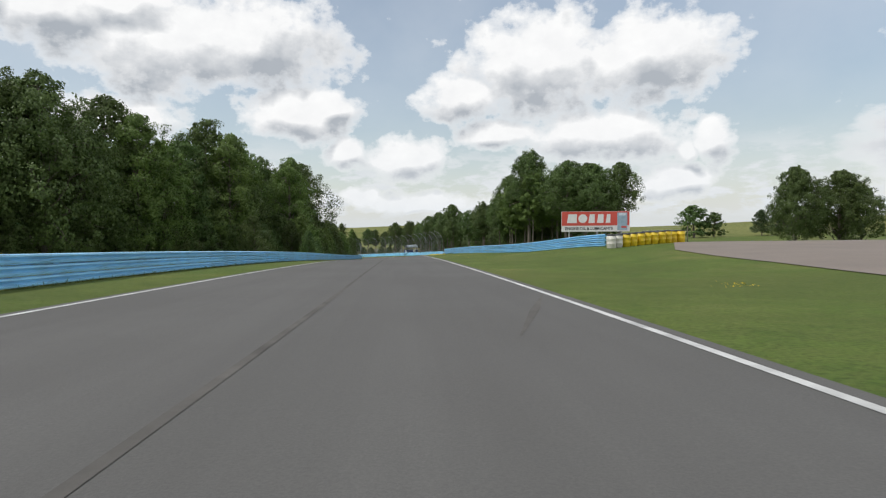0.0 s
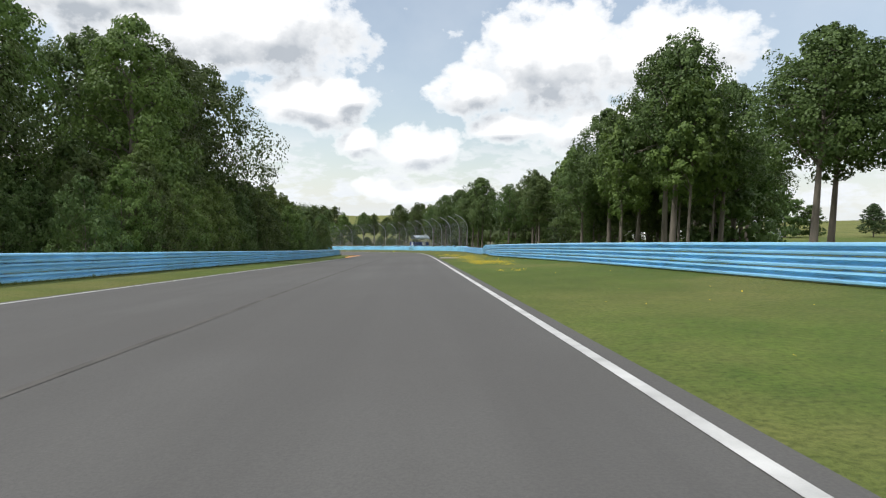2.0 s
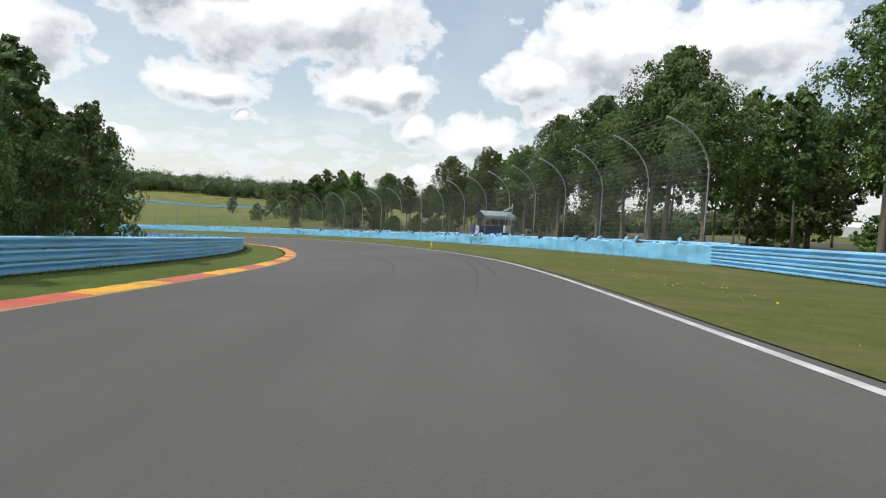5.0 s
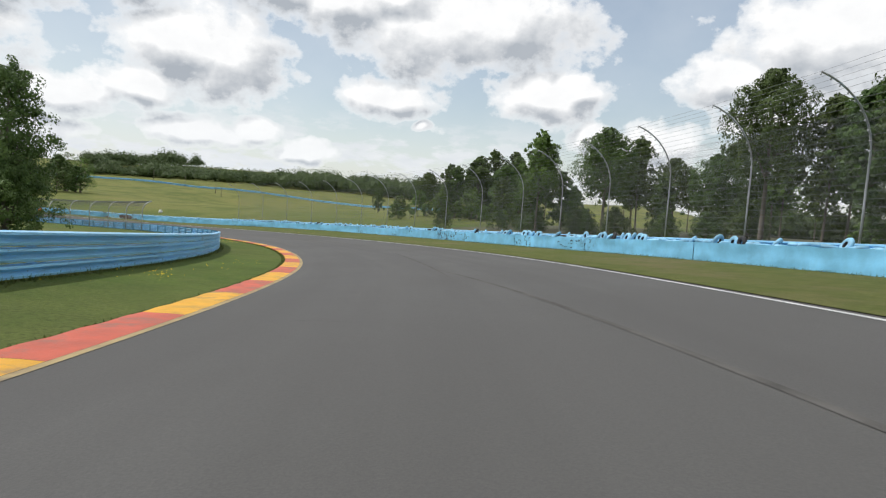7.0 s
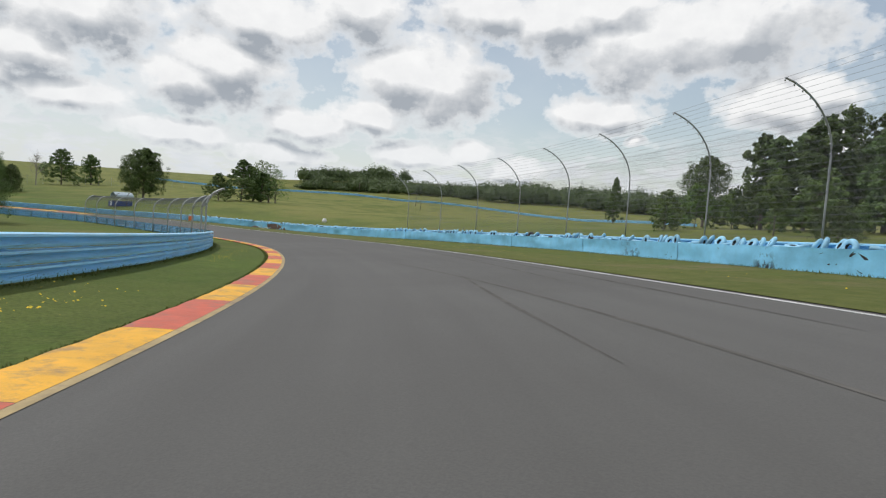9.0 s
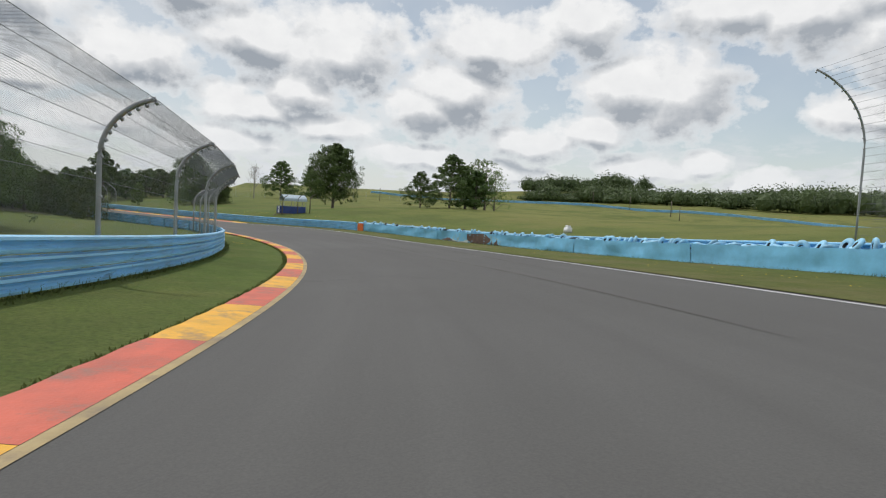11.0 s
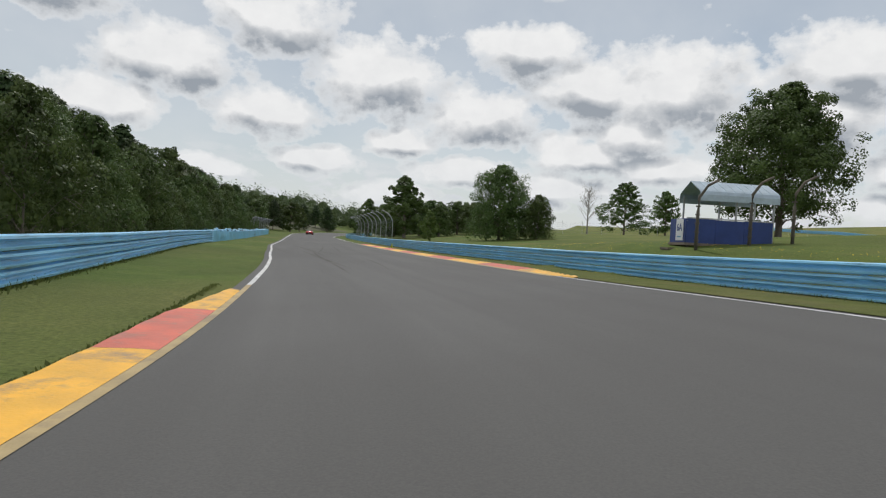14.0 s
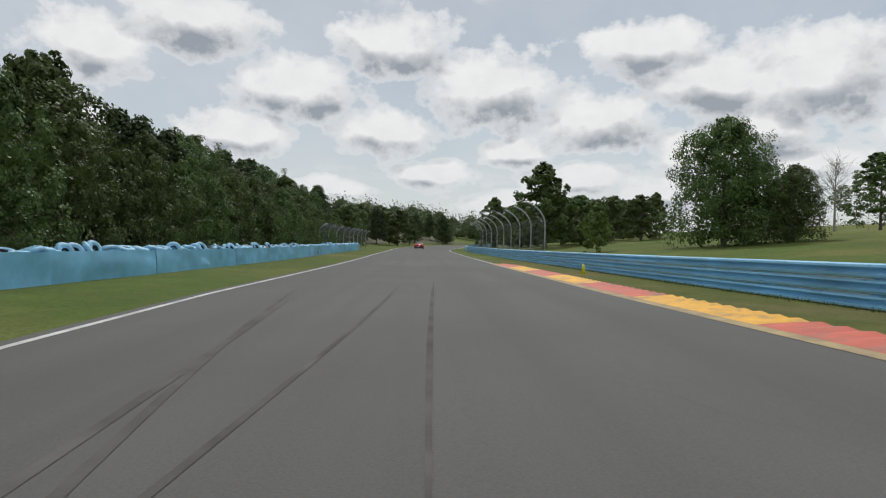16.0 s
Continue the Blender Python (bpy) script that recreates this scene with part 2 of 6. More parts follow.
# ---- materials ----
def surface(name, col, rough=0.6, metal=0.0, vary=0.25, scale=3.0, fine=40.0, bump=0.15, tint=None, spec=0.5, per_object=0.0, stretch=None):
    """Two scales of variation round one base colour, with fine relief."""
    m = bpy.data.materials.new(name)
    m.use_nodes = True
    nt = m.node_tree
    b = nt.nodes["Principled BSDF"]
    geo = nt.nodes.new("ShaderNodeNewGeometry")
    vec = geo.outputs["Position"]
    if stretch:
        mp = nt.nodes.new("ShaderNodeMapping")
        mp.inputs["Scale"].default_value = stretch
        nt.links.new(vec, mp.inputs[0])
        vec = mp.outputs[0]
    big, small = noise_tex(nt, vec, scale, 5), noise_tex(nt, vec, fine, 3)
    dark = tuple(c * (1 - vary) for c in col)
    light = tuple(min(1, c * (1 + vary)) for c in col)
    c1 = mixc(nt, ramp(nt, big, [(0.3, 0.0), (0.7, 1.0)]), dark, tint or light)
    c2 = mixc(nt, mth(nt, "MULTIPLY", small, 0.35), c1, light)
    if per_object:
        oi = nt.nodes.new("ShaderNodeObjectInfo")
        hsv = nt.nodes.new("ShaderNodeHueSaturation")
        nt.links.new(c2, hsv.inputs["Color"])
        nt.links.new(mth(nt, "ADD", mth(nt, "MULTIPLY", oi.outputs["Random"], per_object), 1 - per_object / 2), hsv.inputs["Value"])
        c2 = hsv.outputs[0]
    nt.links.new(c2, b.inputs["Base Color"])
    b.inputs["Metallic"].default_value = metal
    b.inputs["Specular IOR Level"].default_value = spec
    rr = mth(nt, "ADD", mth(nt, "MULTIPLY", big, 0.2), rough - 0.1, True)
    nt.links.new(rr, b.inputs["Roughness"])
    if bump:
        bp = nd(nt, "ShaderNodeBump", Strength=bump, Distance=0.02)
        nt.links.new(small, bp.inputs["Height"])
        nt.links.new(bp.outputs[0], b.inputs["Normal"])
    return m


def foliage(name, dark, light, through_light=0.26):
    m = bpy.data.materials.new(name)
    m.use_nodes = True
    nt = m.node_tree
    b = nt.nodes["Principled BSDF"]
    geo, oi = nt.nodes.new("ShaderNodeNewGeometry"), nt.nodes.new("ShaderNodeObjectInfo")
    clump = ramp(nt, noise_tex(nt, geo.outputs["Position"], 0.6, 4, 0.6), [(0.36, 0.0), (0.66, 1.0)])
    c = mixc(nt, mth(nt, "ADD", mth(nt, "MULTIPLY", geo.outputs["Random Per Island"], 0.4), mth(nt, "MULTIPLY", clump, 0.6)), dark, light)
    hsv = nt.nodes.new("ShaderNodeHueSaturation")
    nt.links.new(c, hsv.inputs["Color"])
    nt.links.new(mth(nt, "ADD", mth(nt, "MULTIPLY", oi.outputs["Random"], 0.4), 0.8), hsv.inputs["Value"])
    nt.links.new(mth(nt, "ADD", mth(nt, "MULTIPLY", oi.outputs["Random"], 0.03), 0.485), hsv.inputs["Hue"])
    nt.links.new(hsv.outputs[0], b.inputs["Base Color"])
    b.inputs["Roughness"].default_value = 0.5
    b.inputs["Specular IOR Level"].default_value = 0.22
    tr = nt.nodes.new("ShaderNodeBsdfTranslucent")
    nt.links.new(hsv.outputs[0], tr.inputs[0])
    mx = nt.nodes.new("ShaderNodeMixShader")
    mx.inputs[0].default_value = through_light
    nt.links.new(b.outputs[0], mx.inputs[1])
    nt.links.new(tr.outputs[0], mx.inputs[2])
    nt.links.new(mx.outputs[0], nt.nodes["Material Output"].inputs[0])
    return m


def asphalt_material():
    m = bpy.data.materials.new("asphalt")
    m.use_nodes = True
    nt = m.node_tree
    b = nt.nodes["Principled BSDF"]
    geo = nt.nodes.new("ShaderNodeNewGeometry")
    uv = nt.nodes.new("ShaderNodeUVMap")
    mp = nt.nodes.new("ShaderNodeMapping")
    mp.inputs["Scale"].default_value = (0.9, 0.035, 1.0)
    nt.links.new(uv.outputs[0], mp.inputs[0])
    streak = noise_tex(nt, mp.outputs[0], 1.0, 6, 0.6, 0.3)
    grain = noise_tex(nt, geo.outputs["Position"], 45.0, 3, 0.7)
    blotch = noise_tex(nt, geo.outputs["Position"], 0.35, 5)
    c = mixc(nt, ramp(nt, streak, [(0.3, 0.0), (0.7, 1.0)]), (0.100, 0.096, 0.091), (0.136, 0.132, 0.125))
    c = mixc(nt, mth(nt, "MULTIPLY", blotch, 0.5), c, (0.122, 0.118, 0.112))
    c = mixc(nt, ramp(nt, noise_tex(nt, geo.outputs["Position"], 0.09, 4, 0.6), [(0.42, 0.0), (0.58, 0.55)]), c, (0.098, 0.093, 0.087))
    warp = nt.nodes.new("ShaderNodeVectorMath")
    warp.operation = "MULTIPLY_ADD"
    wob = nd(nt, "ShaderNodeTexNoise", Scale=0.8, Detail=4)
    nt.links.new(geo.outputs["Position"], wob.inputs["Vector"])
    nt.links.new(wob.outputs["Color"], warp.inputs[0])
    warp.inputs[1].default_value = (2.2, 2.2, 0.0)
    nt.links.new(geo.outputs["Position"], warp.inputs[2])
    cell = nd(nt, "ShaderNodeTexVoronoi", Scale=0.16)
    cell.feature = "DISTANCE_TO_EDGE"
    nt.links.new(warp.outputs[0], cell.inputs["Vector"])
    crack = ramp(nt, cell.outputs["Distance"], [(0.0, 1.0), (0.006, 0.0)])
    some = ramp(nt, noise_tex(nt, geo.outputs["Position"], 0.12, 2), [(0.56, 0.0), (0.64, 0.4)])
    c = mixc(nt, mth(nt, "MULTIPLY", crack, some), c, (0.05, 0.047, 0.044))
    c = mixc(nt, ramp(nt, grain, [(0.35, 0.35), (0.7, 0.0)]), c, (0.05, 0.05, 0.05))
    nt.links.new(c, b.inputs["Base Color"])
    b.inputs["Roughness"].default_value = 0.85
    b.inputs["Specular IOR Level"].default_value = 0.3
    bp = nd(nt, "ShaderNodeBump", Strength=0.35, Distance=0.01)
    nt.links.new(grain, bp.inputs["Height"])
    nt.links.new(bp.outputs[0], b.inputs["Normal"])
    return m


def grass_material():
    m = bpy.data.materials.new("grass")
    m.use_nodes = True
    nt = m.node_tree
    b = nt.nodes["Principled BSDF"]
    geo = nt.nodes.new("ShaderNodeNewGeometry")
    pos = geo.outputs["Position"]
    n1, n2, n3 = noise_tex(nt, pos, 0.06, 4), noise_tex(nt, pos, 0.7, 5, 0.65), noise_tex(nt, pos, 14.0, 4, 0.7)
    c = mixc(nt, ramp(nt, n2, [(0.3, 0.0), (0.72, 1.0)]), (0.070, 0.122, 0.024), (0.134, 0.184, 0.040))
    c = mixc(nt, ramp(nt, n1, [(0.46, 0.0), (0.66, 0.55)]), c, (0.172, 0.158, 0.058))
    xyz = nt.nodes.new("ShaderNodeSeparateXYZ")
    nt.links.new(pos, xyz.inputs[0])
    dry = nt.nodes.new("ShaderNodeMapRange")
    nt.links.new(xyz.outputs[1], dry.inputs["Value"])
    dry.inputs["From Min"].default_value, dry.inputs["From Max"].default_value = 284.0, 325.0
    amount = mth(nt, "MULTIPLY", dry.outputs[0], ramp(nt, noise_tex(nt, pos, 0.025, 5), [(0.32, 0.45), (0.6, 1.0)]))
    c = mixc(nt, amount, c, (0.240, 0.238, 0.074))
    # broad swathes of longer, greener grass and of straw
    swathe = noise_tex(nt, pos, 0.10, 5, 0.6)
    c = mixc(nt, ramp(nt, swathe, [(0.40, 0.55), (0.52, 0.0)]), c, (0.082, 0.112, 0.030))
    c = mixc(nt, ramp(nt, swathe, [(0.54, 0.0), (0.68, 0.5)]), c, (0.255, 0.215, 0.085))
    mow = noise_tex(nt, pos, 2.6, 6, 0.7)
    c = mixc(nt, ramp(nt, mow, [(0.38, 0.0), (0.70, 0.5)]), c, (0.150, 0.160, 0.055))
    c = mixc(nt, ramp(nt, n3, [(0.3, 0.7), (0.6, 0.0)]), c, (0.040, 0.058, 0.016))
    nt.links.new(c, b.inputs["Base Color"])
    b.inputs["Roughness"].default_value = 0.9
    b.inputs["Specular IOR Level"].default_value = 0.1
    bp = nd(nt, "ShaderNodeBump", Strength=0.7, Distance=0.06)
    nt.links.new(n3, bp.inputs["Height"])
    nt.links.new(bp.outputs[0], b.inputs["Normal"])
    return m


ASPHALT, GRASS = asphalt_material(), grass_material()
WHITE_LINE = surface("white_road_paint", (0.49, 0.49, 0.475), 0.7, vary=0.35, scale=1.5, fine=60)
KERB_RED = surface("red_kerb_paint", (0.52, 0.105, 0.060), 0.65, vary=0.25, scale=2.0, fine=30, bump=0.3)
KERB_YELLOW = surface("yellow_kerb_paint", (0.72, 0.37, 0.022), 0.65, vary=0.2, scale=2.0, fine=30, bump=0.3)
KERB_TAN = surface("worn_yellow_paint", (0.36, 0.27, 0.13), 0.75, vary=0.3, scale=2.0, fine=30, bump=0.3)
RAIL_BLUE = surface("light_blue_rail_paint", (0.28, 0.60, 0.88), 0.34, vary=0.16, scale=0.9, fine=18, bump=0.06, per_object=0.14)
POST_BLUE = surface("blue_post_paint", (0.17, 0.36, 0.52), 0.6, vary=0.2)
BELT_BLUE = surface("sky_blue_belt", (0.20, 0.52, 0.76), 0.5, vary=0.22, scale=1.1, fine=9, bump=0.25, per_object=0.1)
TYRE_BLUE = surface("blue_painted_rubber", (0.25, 0.50, 0.68), 0.55, vary=0.35, scale=3, fine=14, bump=0.3, per_object=0.35)
RUBBER = surface("black_rubber", (0.022, 0.022, 0.024), 0.7, vary=0.3)
GALV = surface("galvanised_steel", (0.42, 0.43, 0.44), 0.45, metal=0.6, vary=0.2, scale=2, fine=25, bump=0.05)
WIRE = surface("fence_wire", (0.22, 0.23, 0.24), 0.5, metal=0.5, vary=0.15, bump=0)
BARK = surface("bark", (0.150, 0.128, 0.104), 0.9, vary=0.4, scale=2.5, fine=22, bump=0.8, stretch=(1, 1, 0.25))
LEAF_OAK = foliage("oak_leaf", (0.058, 0.094, 0.030), (0.138, 0.196, 0.058))
LEAF_LIGHT = foliage("maple_leaf", (0.080, 0.130, 0.032), (0.180, 0.250, 0.064))
LEAF_PINE = foliage("pine_needle", (0.042, 0.070, 0.030), (0.092, 0.132, 0.052), 0.2)
CONCRETE = surface("concrete", (0.36, 0.33, 0.29), 0.85, vary=0.2, scale=1.5, fine=30, bump=0.3)
BOOTH_BLUE = surface("navy_blue_panel", (0.030, 0.060, 0.22), 0.5, vary=0.2, scale=1.5)
WHITE_PAINT = surface("white_paint", (0.78, 0.78, 0.77), 0.5, vary=0.08)
BLACK_PAINT = surface("black_paint", (0.02, 0.02, 0.022), 0.5, vary=0.1)
SIGN_RED = surface("red_sign_print", (0.62, 0.085, 0.060), 0.45, vary=0.08, scale=0.6)
ORANGE = surface("orange_board", (0.75, 0.16, 0.03), 0.55, vary=0.2)
BARREL = surface("yellow_plastic", (0.66, 0.47, 0.02), 0.45, vary=0.15, per_object=0.1)
STAKE = surface("fluorescent_yellow", (0.62, 0.60, 0.03), 0.5, vary=0.1)
STEEL_ROOF = surface("pale_metal_roof", (0.42, 0.50, 0.56), 0.4, metal=0.3, vary=0.15)
TAR = surface("dark_rubber_mark", (0.104, 0.099, 0.092), 0.95, vary=0.35, scale=1.2, spec=0.08)
FLOWER = surface("yellow_flower", (0.70, 0.50, 0.015), 0.8, vary=0.3, scale=4)
CAR_RED = surface("red_car_paint", (0.42, 0.025, 0.02), 0.25, vary=0.05, bump=0)
GLASS_DARK = surface("dark_glass", (0.012, 0.013, 0.015), 0.08, vary=0.05, bump=0)
# distance haze over the far woods is mixed into this paler, greyer leaf green
WOODS = foliage("hazed_far_leaf", (0.066, 0.100, 0.042), (0.140, 0.185, 0.074), 0.26)

def scuffed(m, dark):
    """Dark scrapes of its own shape over a painted surface."""
    nt = m.node_tree
    b = nt.nodes["Principled BSDF"]
    src = b.inputs["Base Color"].links[0].from_socket
    geo = nt.nodes.new("ShaderNodeNewGeometry")
    where = ramp(nt, noise_tex(nt, geo.outputs["Position"], 0.13, 2), [(0.61, 0.0), (0.66, 1.0)])
    torn = ramp(nt, noise_tex(nt, geo.outputs["Position"], 3.2, 6, 0.7), [(0.52, 0.0), (0.58, 1.0)])
    nt.links.new(mixc(nt, mth(nt, "MULTIPLY", where, torn), src, dark), b.inputs["Base Color"])


scuffed(BELT_BLUE, (0.03, 0.035, 0.045))


def grimed(m, dirt):
    """Long thin streaks of dirt and bare metal along a painted rail."""
    nt = m.node_tree
    b = nt.nodes["Principled BSDF"]
    src = b.inputs["Base Color"].links[0].from_socket
    geo = nt.nodes.new("ShaderNodeNewGeometry")
    mp = nt.nodes.new("ShaderNodeMapping")
    mp.inputs["Scale"].default_value = (0.8, 0.8, 26.0)
    nt.links.new(geo.outputs["Position"], mp.inputs[0])
    streak = ramp(nt, noise_tex(nt, mp.outputs[0], 1.0, 5, 0.65), [(0.56, 0.0), (0.64, 0.75)])
    spots = ramp(nt, noise_tex(nt, geo.outputs["Position"], 7.0, 5, 0.7), [(0.66, 0.0), (0.70, 0.8)])
    c = mixc(nt, mth(nt, "MULTIPLY", streak, ramp(nt, noise_tex(nt, geo.outputs["Position"], 0.5, 3), [(0.42, 0.0), (0.6, 1.0)])), src, dirt)
    nt.links.new(mixc(nt, spots, c, (0.10, 0.085, 0.075)), b.inputs["Base Color"])


grimed(RAIL_BLUE, (0.10, 0.17, 0.23))


def worn(m, under):
    """Paint rubbed off in patches and tyre streaks, down to what lies under it."""
    nt = m.node_tree
    b = nt.nodes["Principled BSDF"]
    src = b.inputs["Base Color"].links[0].from_socket
    geo = nt.nodes.new("ShaderNodeNewGeometry")
    patch = ramp(nt, noise_tex(nt, geo.outputs["Position"], 1.4, 7, 0.72), [(0.50, 0.0), (0.66, 0.75)])
    nt.links.new(mixc(nt, patch, src, under), b.inputs["Base Color"])


for kerb_paint in (KERB_RED, KERB_YELLOW, KERB_TAN):
    worn(kerb_paint, (0.19, 0.145, 0.11))

# ---- plan of the track ----
# centre of the road: x, y, z and the cross fall in degrees (right side down)
CENTRE = [
    (7.7, -252.0, 6.14, 0.50),
    (4.1, -120.0, 3.08, 0.50),
    (0.2, -55.0, 1.41, 0.50),
    (-1.9, -0.1, 0.02, 0.57),
    (-4.1, 32.7, -0.90, 0.11),
    (-6.5, 64.2, -2.03, -1.09),
    (-8.6, 94.4, -3.34, -2.63),
    (-10.4, 123.5, -4.71, -3.26),
    (-12.2, 151.8, -6.07, -2.88),
    (-15.5, 179.1, -7.44, -3.47),
    (-23.5, 203.6, -8.87, -3.95),
    (-34.6, 225.3, -10.18, -4.23),
    (-49.7, 243.3, -11.44, -3.76),
    (-68.1, 258.4, -12.69, -3.50),
    (-88.9, 270.5, -13.84, -3.16),
    (-111.5, 278.3, -14.86, -3.06),
    (-134.2, 281.6, -15.54, -2.66),
    (-155.4, 280.3, -15.80, -3.15),
    (-174.8, 274.2, -16.04, -2.08),
    (-193.8, 267.3, -16.08, -1.07),
    (-232.0, 255.0, -16.14, -0.23),
    (-270.1, 242.8, -16.00, 0.73),
    (-315.6, 229.5, -15.68, 1.48),
    (-365.7, 224.0, -15.07, 1.47),
    (-425.8, 231.0, -14.59, 0.99),
    (-495.8, 251.0, -15.14, 0.31),
]


def spline(knots, step):
    """Smooth curve through the knots, at even steps."""
    k = np.array(knots, float)
    k = np.vstack([2 * k[0] - k[1], k, 2 * k[-1] - k[-2]])
    pts = []
    for i in range(1, len(k) - 2):
        p0, p1, p2, p3 = k[i - 1:i + 3]
        d = [max(1e-6, np.linalg.norm(b[:2] - a[:2])) ** 0.5 for a, b in ((p0, p1), (p1, p2), (p2, p3))]
        t0, t1, t2, t3 = 0, d[0], d[0] + d[1], sum(d)
        for t in np.linspace(t1, t2, 60, endpoint=False):
            a1 = (t1 - t) / (t1 - t0) * p0 + (t - t0) / (t1 - t0) * p1
            a2 = (t2 - t) / (t2 - t1) * p1 + (t - t1) / (t2 - t1) * p2
            a3 = (t3 - t) / (t3 - t2) * p2 + (t - t2) / (t3 - t2) * p3
            b1 = (t2 - t) / (t2 - t0) * a1 + (t - t0) / (t2 - t0) * a2
            b2 = (t3 - t) / (t3 - t1) * a2 + (t - t1) / (t3 - t1) * a3
            pts.append((t2 - t) / (t2 - t1) * b1 + (t - t1) / (t2 - t1) * b2)
    pts = np.array(pts + [k[-2]])
    s = np.concatenate([[0], np.cumsum(np.linalg.norm(np.diff(pts[:, :2], axis=0), axis=1))])
    n = int(s[-1] / step)
    e = np.linspace(0, s[-1], n + 1)
    return np.stack([np.interp(e, s, c) for c in pts.T], 1), e


LINE, STATION = spline(CENTRE, 1.0)
start = int(np.argmin(np.hypot(LINE[:, 0] + 1.9, LINE[:, 1] + 0.1)))
STATION = STATION - STATION[start]
TANGENT = np.gradient(LINE[:, :2], axis=0)
TANGENT /= np.linalg.norm(TANGENT, axis=1)[:, None]
RIGHT = np.stack([TANGENT[:, 1], -TANGENT[:, 0]], 1)
FALL = -np.tan(np.radians(LINE[:, 3]))


def smooth(a, b, x):
    u = np.clip((np.asarray(x, float) - a) / (b - a), 0, 1)
    return u * u * (3 - 2 * u)


def rise(s, l):
    """Height of the ground over the road's centre, at a station and an offset to the right."""
    s, l = np.asarray(s, float), np.asarray(l, float)
    fall = np.interp(s, STATION, FALL)
    early = 1 - smooth(92.8, 143.9, s)
    z = fall * np.clip(l, -6.0, 6.0 + 20 * early)
    out = np.maximum(np.abs(l) - 6.6, 0)
    right = l > 0
    turn = smooth(123.5, 194.6, s) * (1 - smooth(363.4, 420.5, s))
    z += np.where(right, 0, 1) * turn * np.minimum(out, 4) * np.interp(s, [290, 325], [0.06, 0.034])
    w = smooth(205.0, 336.0, s)
    flat = 0.55 * np.exp(-((s - 45.5) / 13.0) ** 2) * smooth(9, 17, l) + 0.6 * smooth(10, 24, l)
    hill = np.interp(l, [12, 60, 150, 330, 600, 1500], [0, 5.0, 9.5, 19, 24, 30])
    across = np.interp(s, STATION, LINE[:, 0]) + l * np.interp(s, STATION, RIGHT[:, 0])
    hill = hill + 4.5 * smooth(40, 190, l) * (1 - smooth(345, 390, s))
    hill = hill * (1 - smooth(-60, 60, across))
    # the far slope climbs towards the west
    hill = hill + np.interp(across, [-520, -440, -400, -350, -300, -272], [-4, -2, 0, 2, 1.5, 0]) * smooth(90, 260, l) - np.interp(across, [-290, -236, -200, -173, -60], [0, 3, 7, 9, 10]) * smooth(25, 150, l)
    z += np.where(right, flat * (1 - w) + hill * w, 0)
    z += 0.0437 * np.sign(l) * out * np.interp(s, STATION, RIGHT[:, 0]) * smooth(150, 260, s)
    late = smooth(357.8, 440.5, s)
    z += np.where(right, 1.35 * smooth(10.8, 14, l) * np.exp(-((s - 396) / 22.0) ** 2), 0)
    z += np.where(right, 0, np.interp(-l, [12, 40, 90, 300], [0, 4.0, 12, 20]) * late)
    return z


def P(s, l, h=0.0):
    """A place by its station along the road, its offset to the right and its height over the ground."""
    x, y, z, rx, ry = (np.interp(s, STATION, a) for a in (LINE[:, 0], LINE[:, 1], LINE[:, 2], RIGHT[:, 0], RIGHT[:, 1]))
    return Vector((float(x + l * rx), float(y + l * ry), float(z + rise(s, l) + h)))


def places(s, l):
    """Many places on the ground at once."""
    x, y, z, rx, ry = (np.interp(s, STATION, a) for a in (LINE[:, 0], LINE[:, 1], LINE[:, 2], RIGHT[:, 0], RIGHT[:, 1]))
    return np.stack([x + l * rx, y + l * ry, z + rise(s, l)], 1)


def nearest(xy):
    """Station and offset of places in plan."""
    xy = np.asarray(xy, float).reshape(-1, 2)
    s, l = np.empty(len(xy)), np.empty(len(xy))
    for a in range(0, len(xy), 4000):
        d = xy[a:a + 4000, None, :] - LINE[None, :, :2]
        q = (d ** 2).sum(2)
        i = q.argmin(1)
        k = np.arange(len(i))
        along = (d[k, i] * TANGENT[i]).sum(1)
        side = np.sign((d[k, i] * RIGHT[i]).sum(1))
        s[a:a + 4000] = STATION[i] + np.clip(along, -0.5, 0.5)
        inner = (d[k, i] * RIGHT[i]).sum(1)
        l[a:a + 4000] = np.where(np.abs(along) > 1.5, side * np.sqrt(q[k, i]), inner)
    return s, l


def ground_z(x, y):
    s, l = nearest([(x, y)])
    return float(np.interp(s[0], STATION, LINE[:, 2]) + rise(s[0], l[0]))


# ---- building helpers ----
def mesh_of(name, verts, faces, mat=None, smooth_shade=False):
    me = bpy.data.meshes.new(name)
    me.from_pydata([tuple(v) for v in verts], [], [tuple(f) for f in faces])
    if mat:
        for q in (mat if isinstance(mat, (list, tuple)) else [mat]):
            me.materials.append(q)
    if smooth_shade:
        me.polygons.foreach_set("use_smooth", [True] * len(me.polygons))
    me.update()
    return me


def part(name, bm, material, parent, label="", smooth_shade=False):
    """Links a bmesh (or a finished mesh) as one object under a thing."""
    if isinstance(bm, bmesh.types.BMesh):
        me = bpy.data.meshes.new(name)
        bm.to_mesh(me)
        bm.free()
        me.materials.append(material)
        if smooth_shade:
            me.polygons.foreach_set("use_smooth", [True] * len(me.polygons))
    else:
        me = bm
    ob = new(name, me)
    ob.parent = parent
    if label:
        ob["label"] = label
    return ob


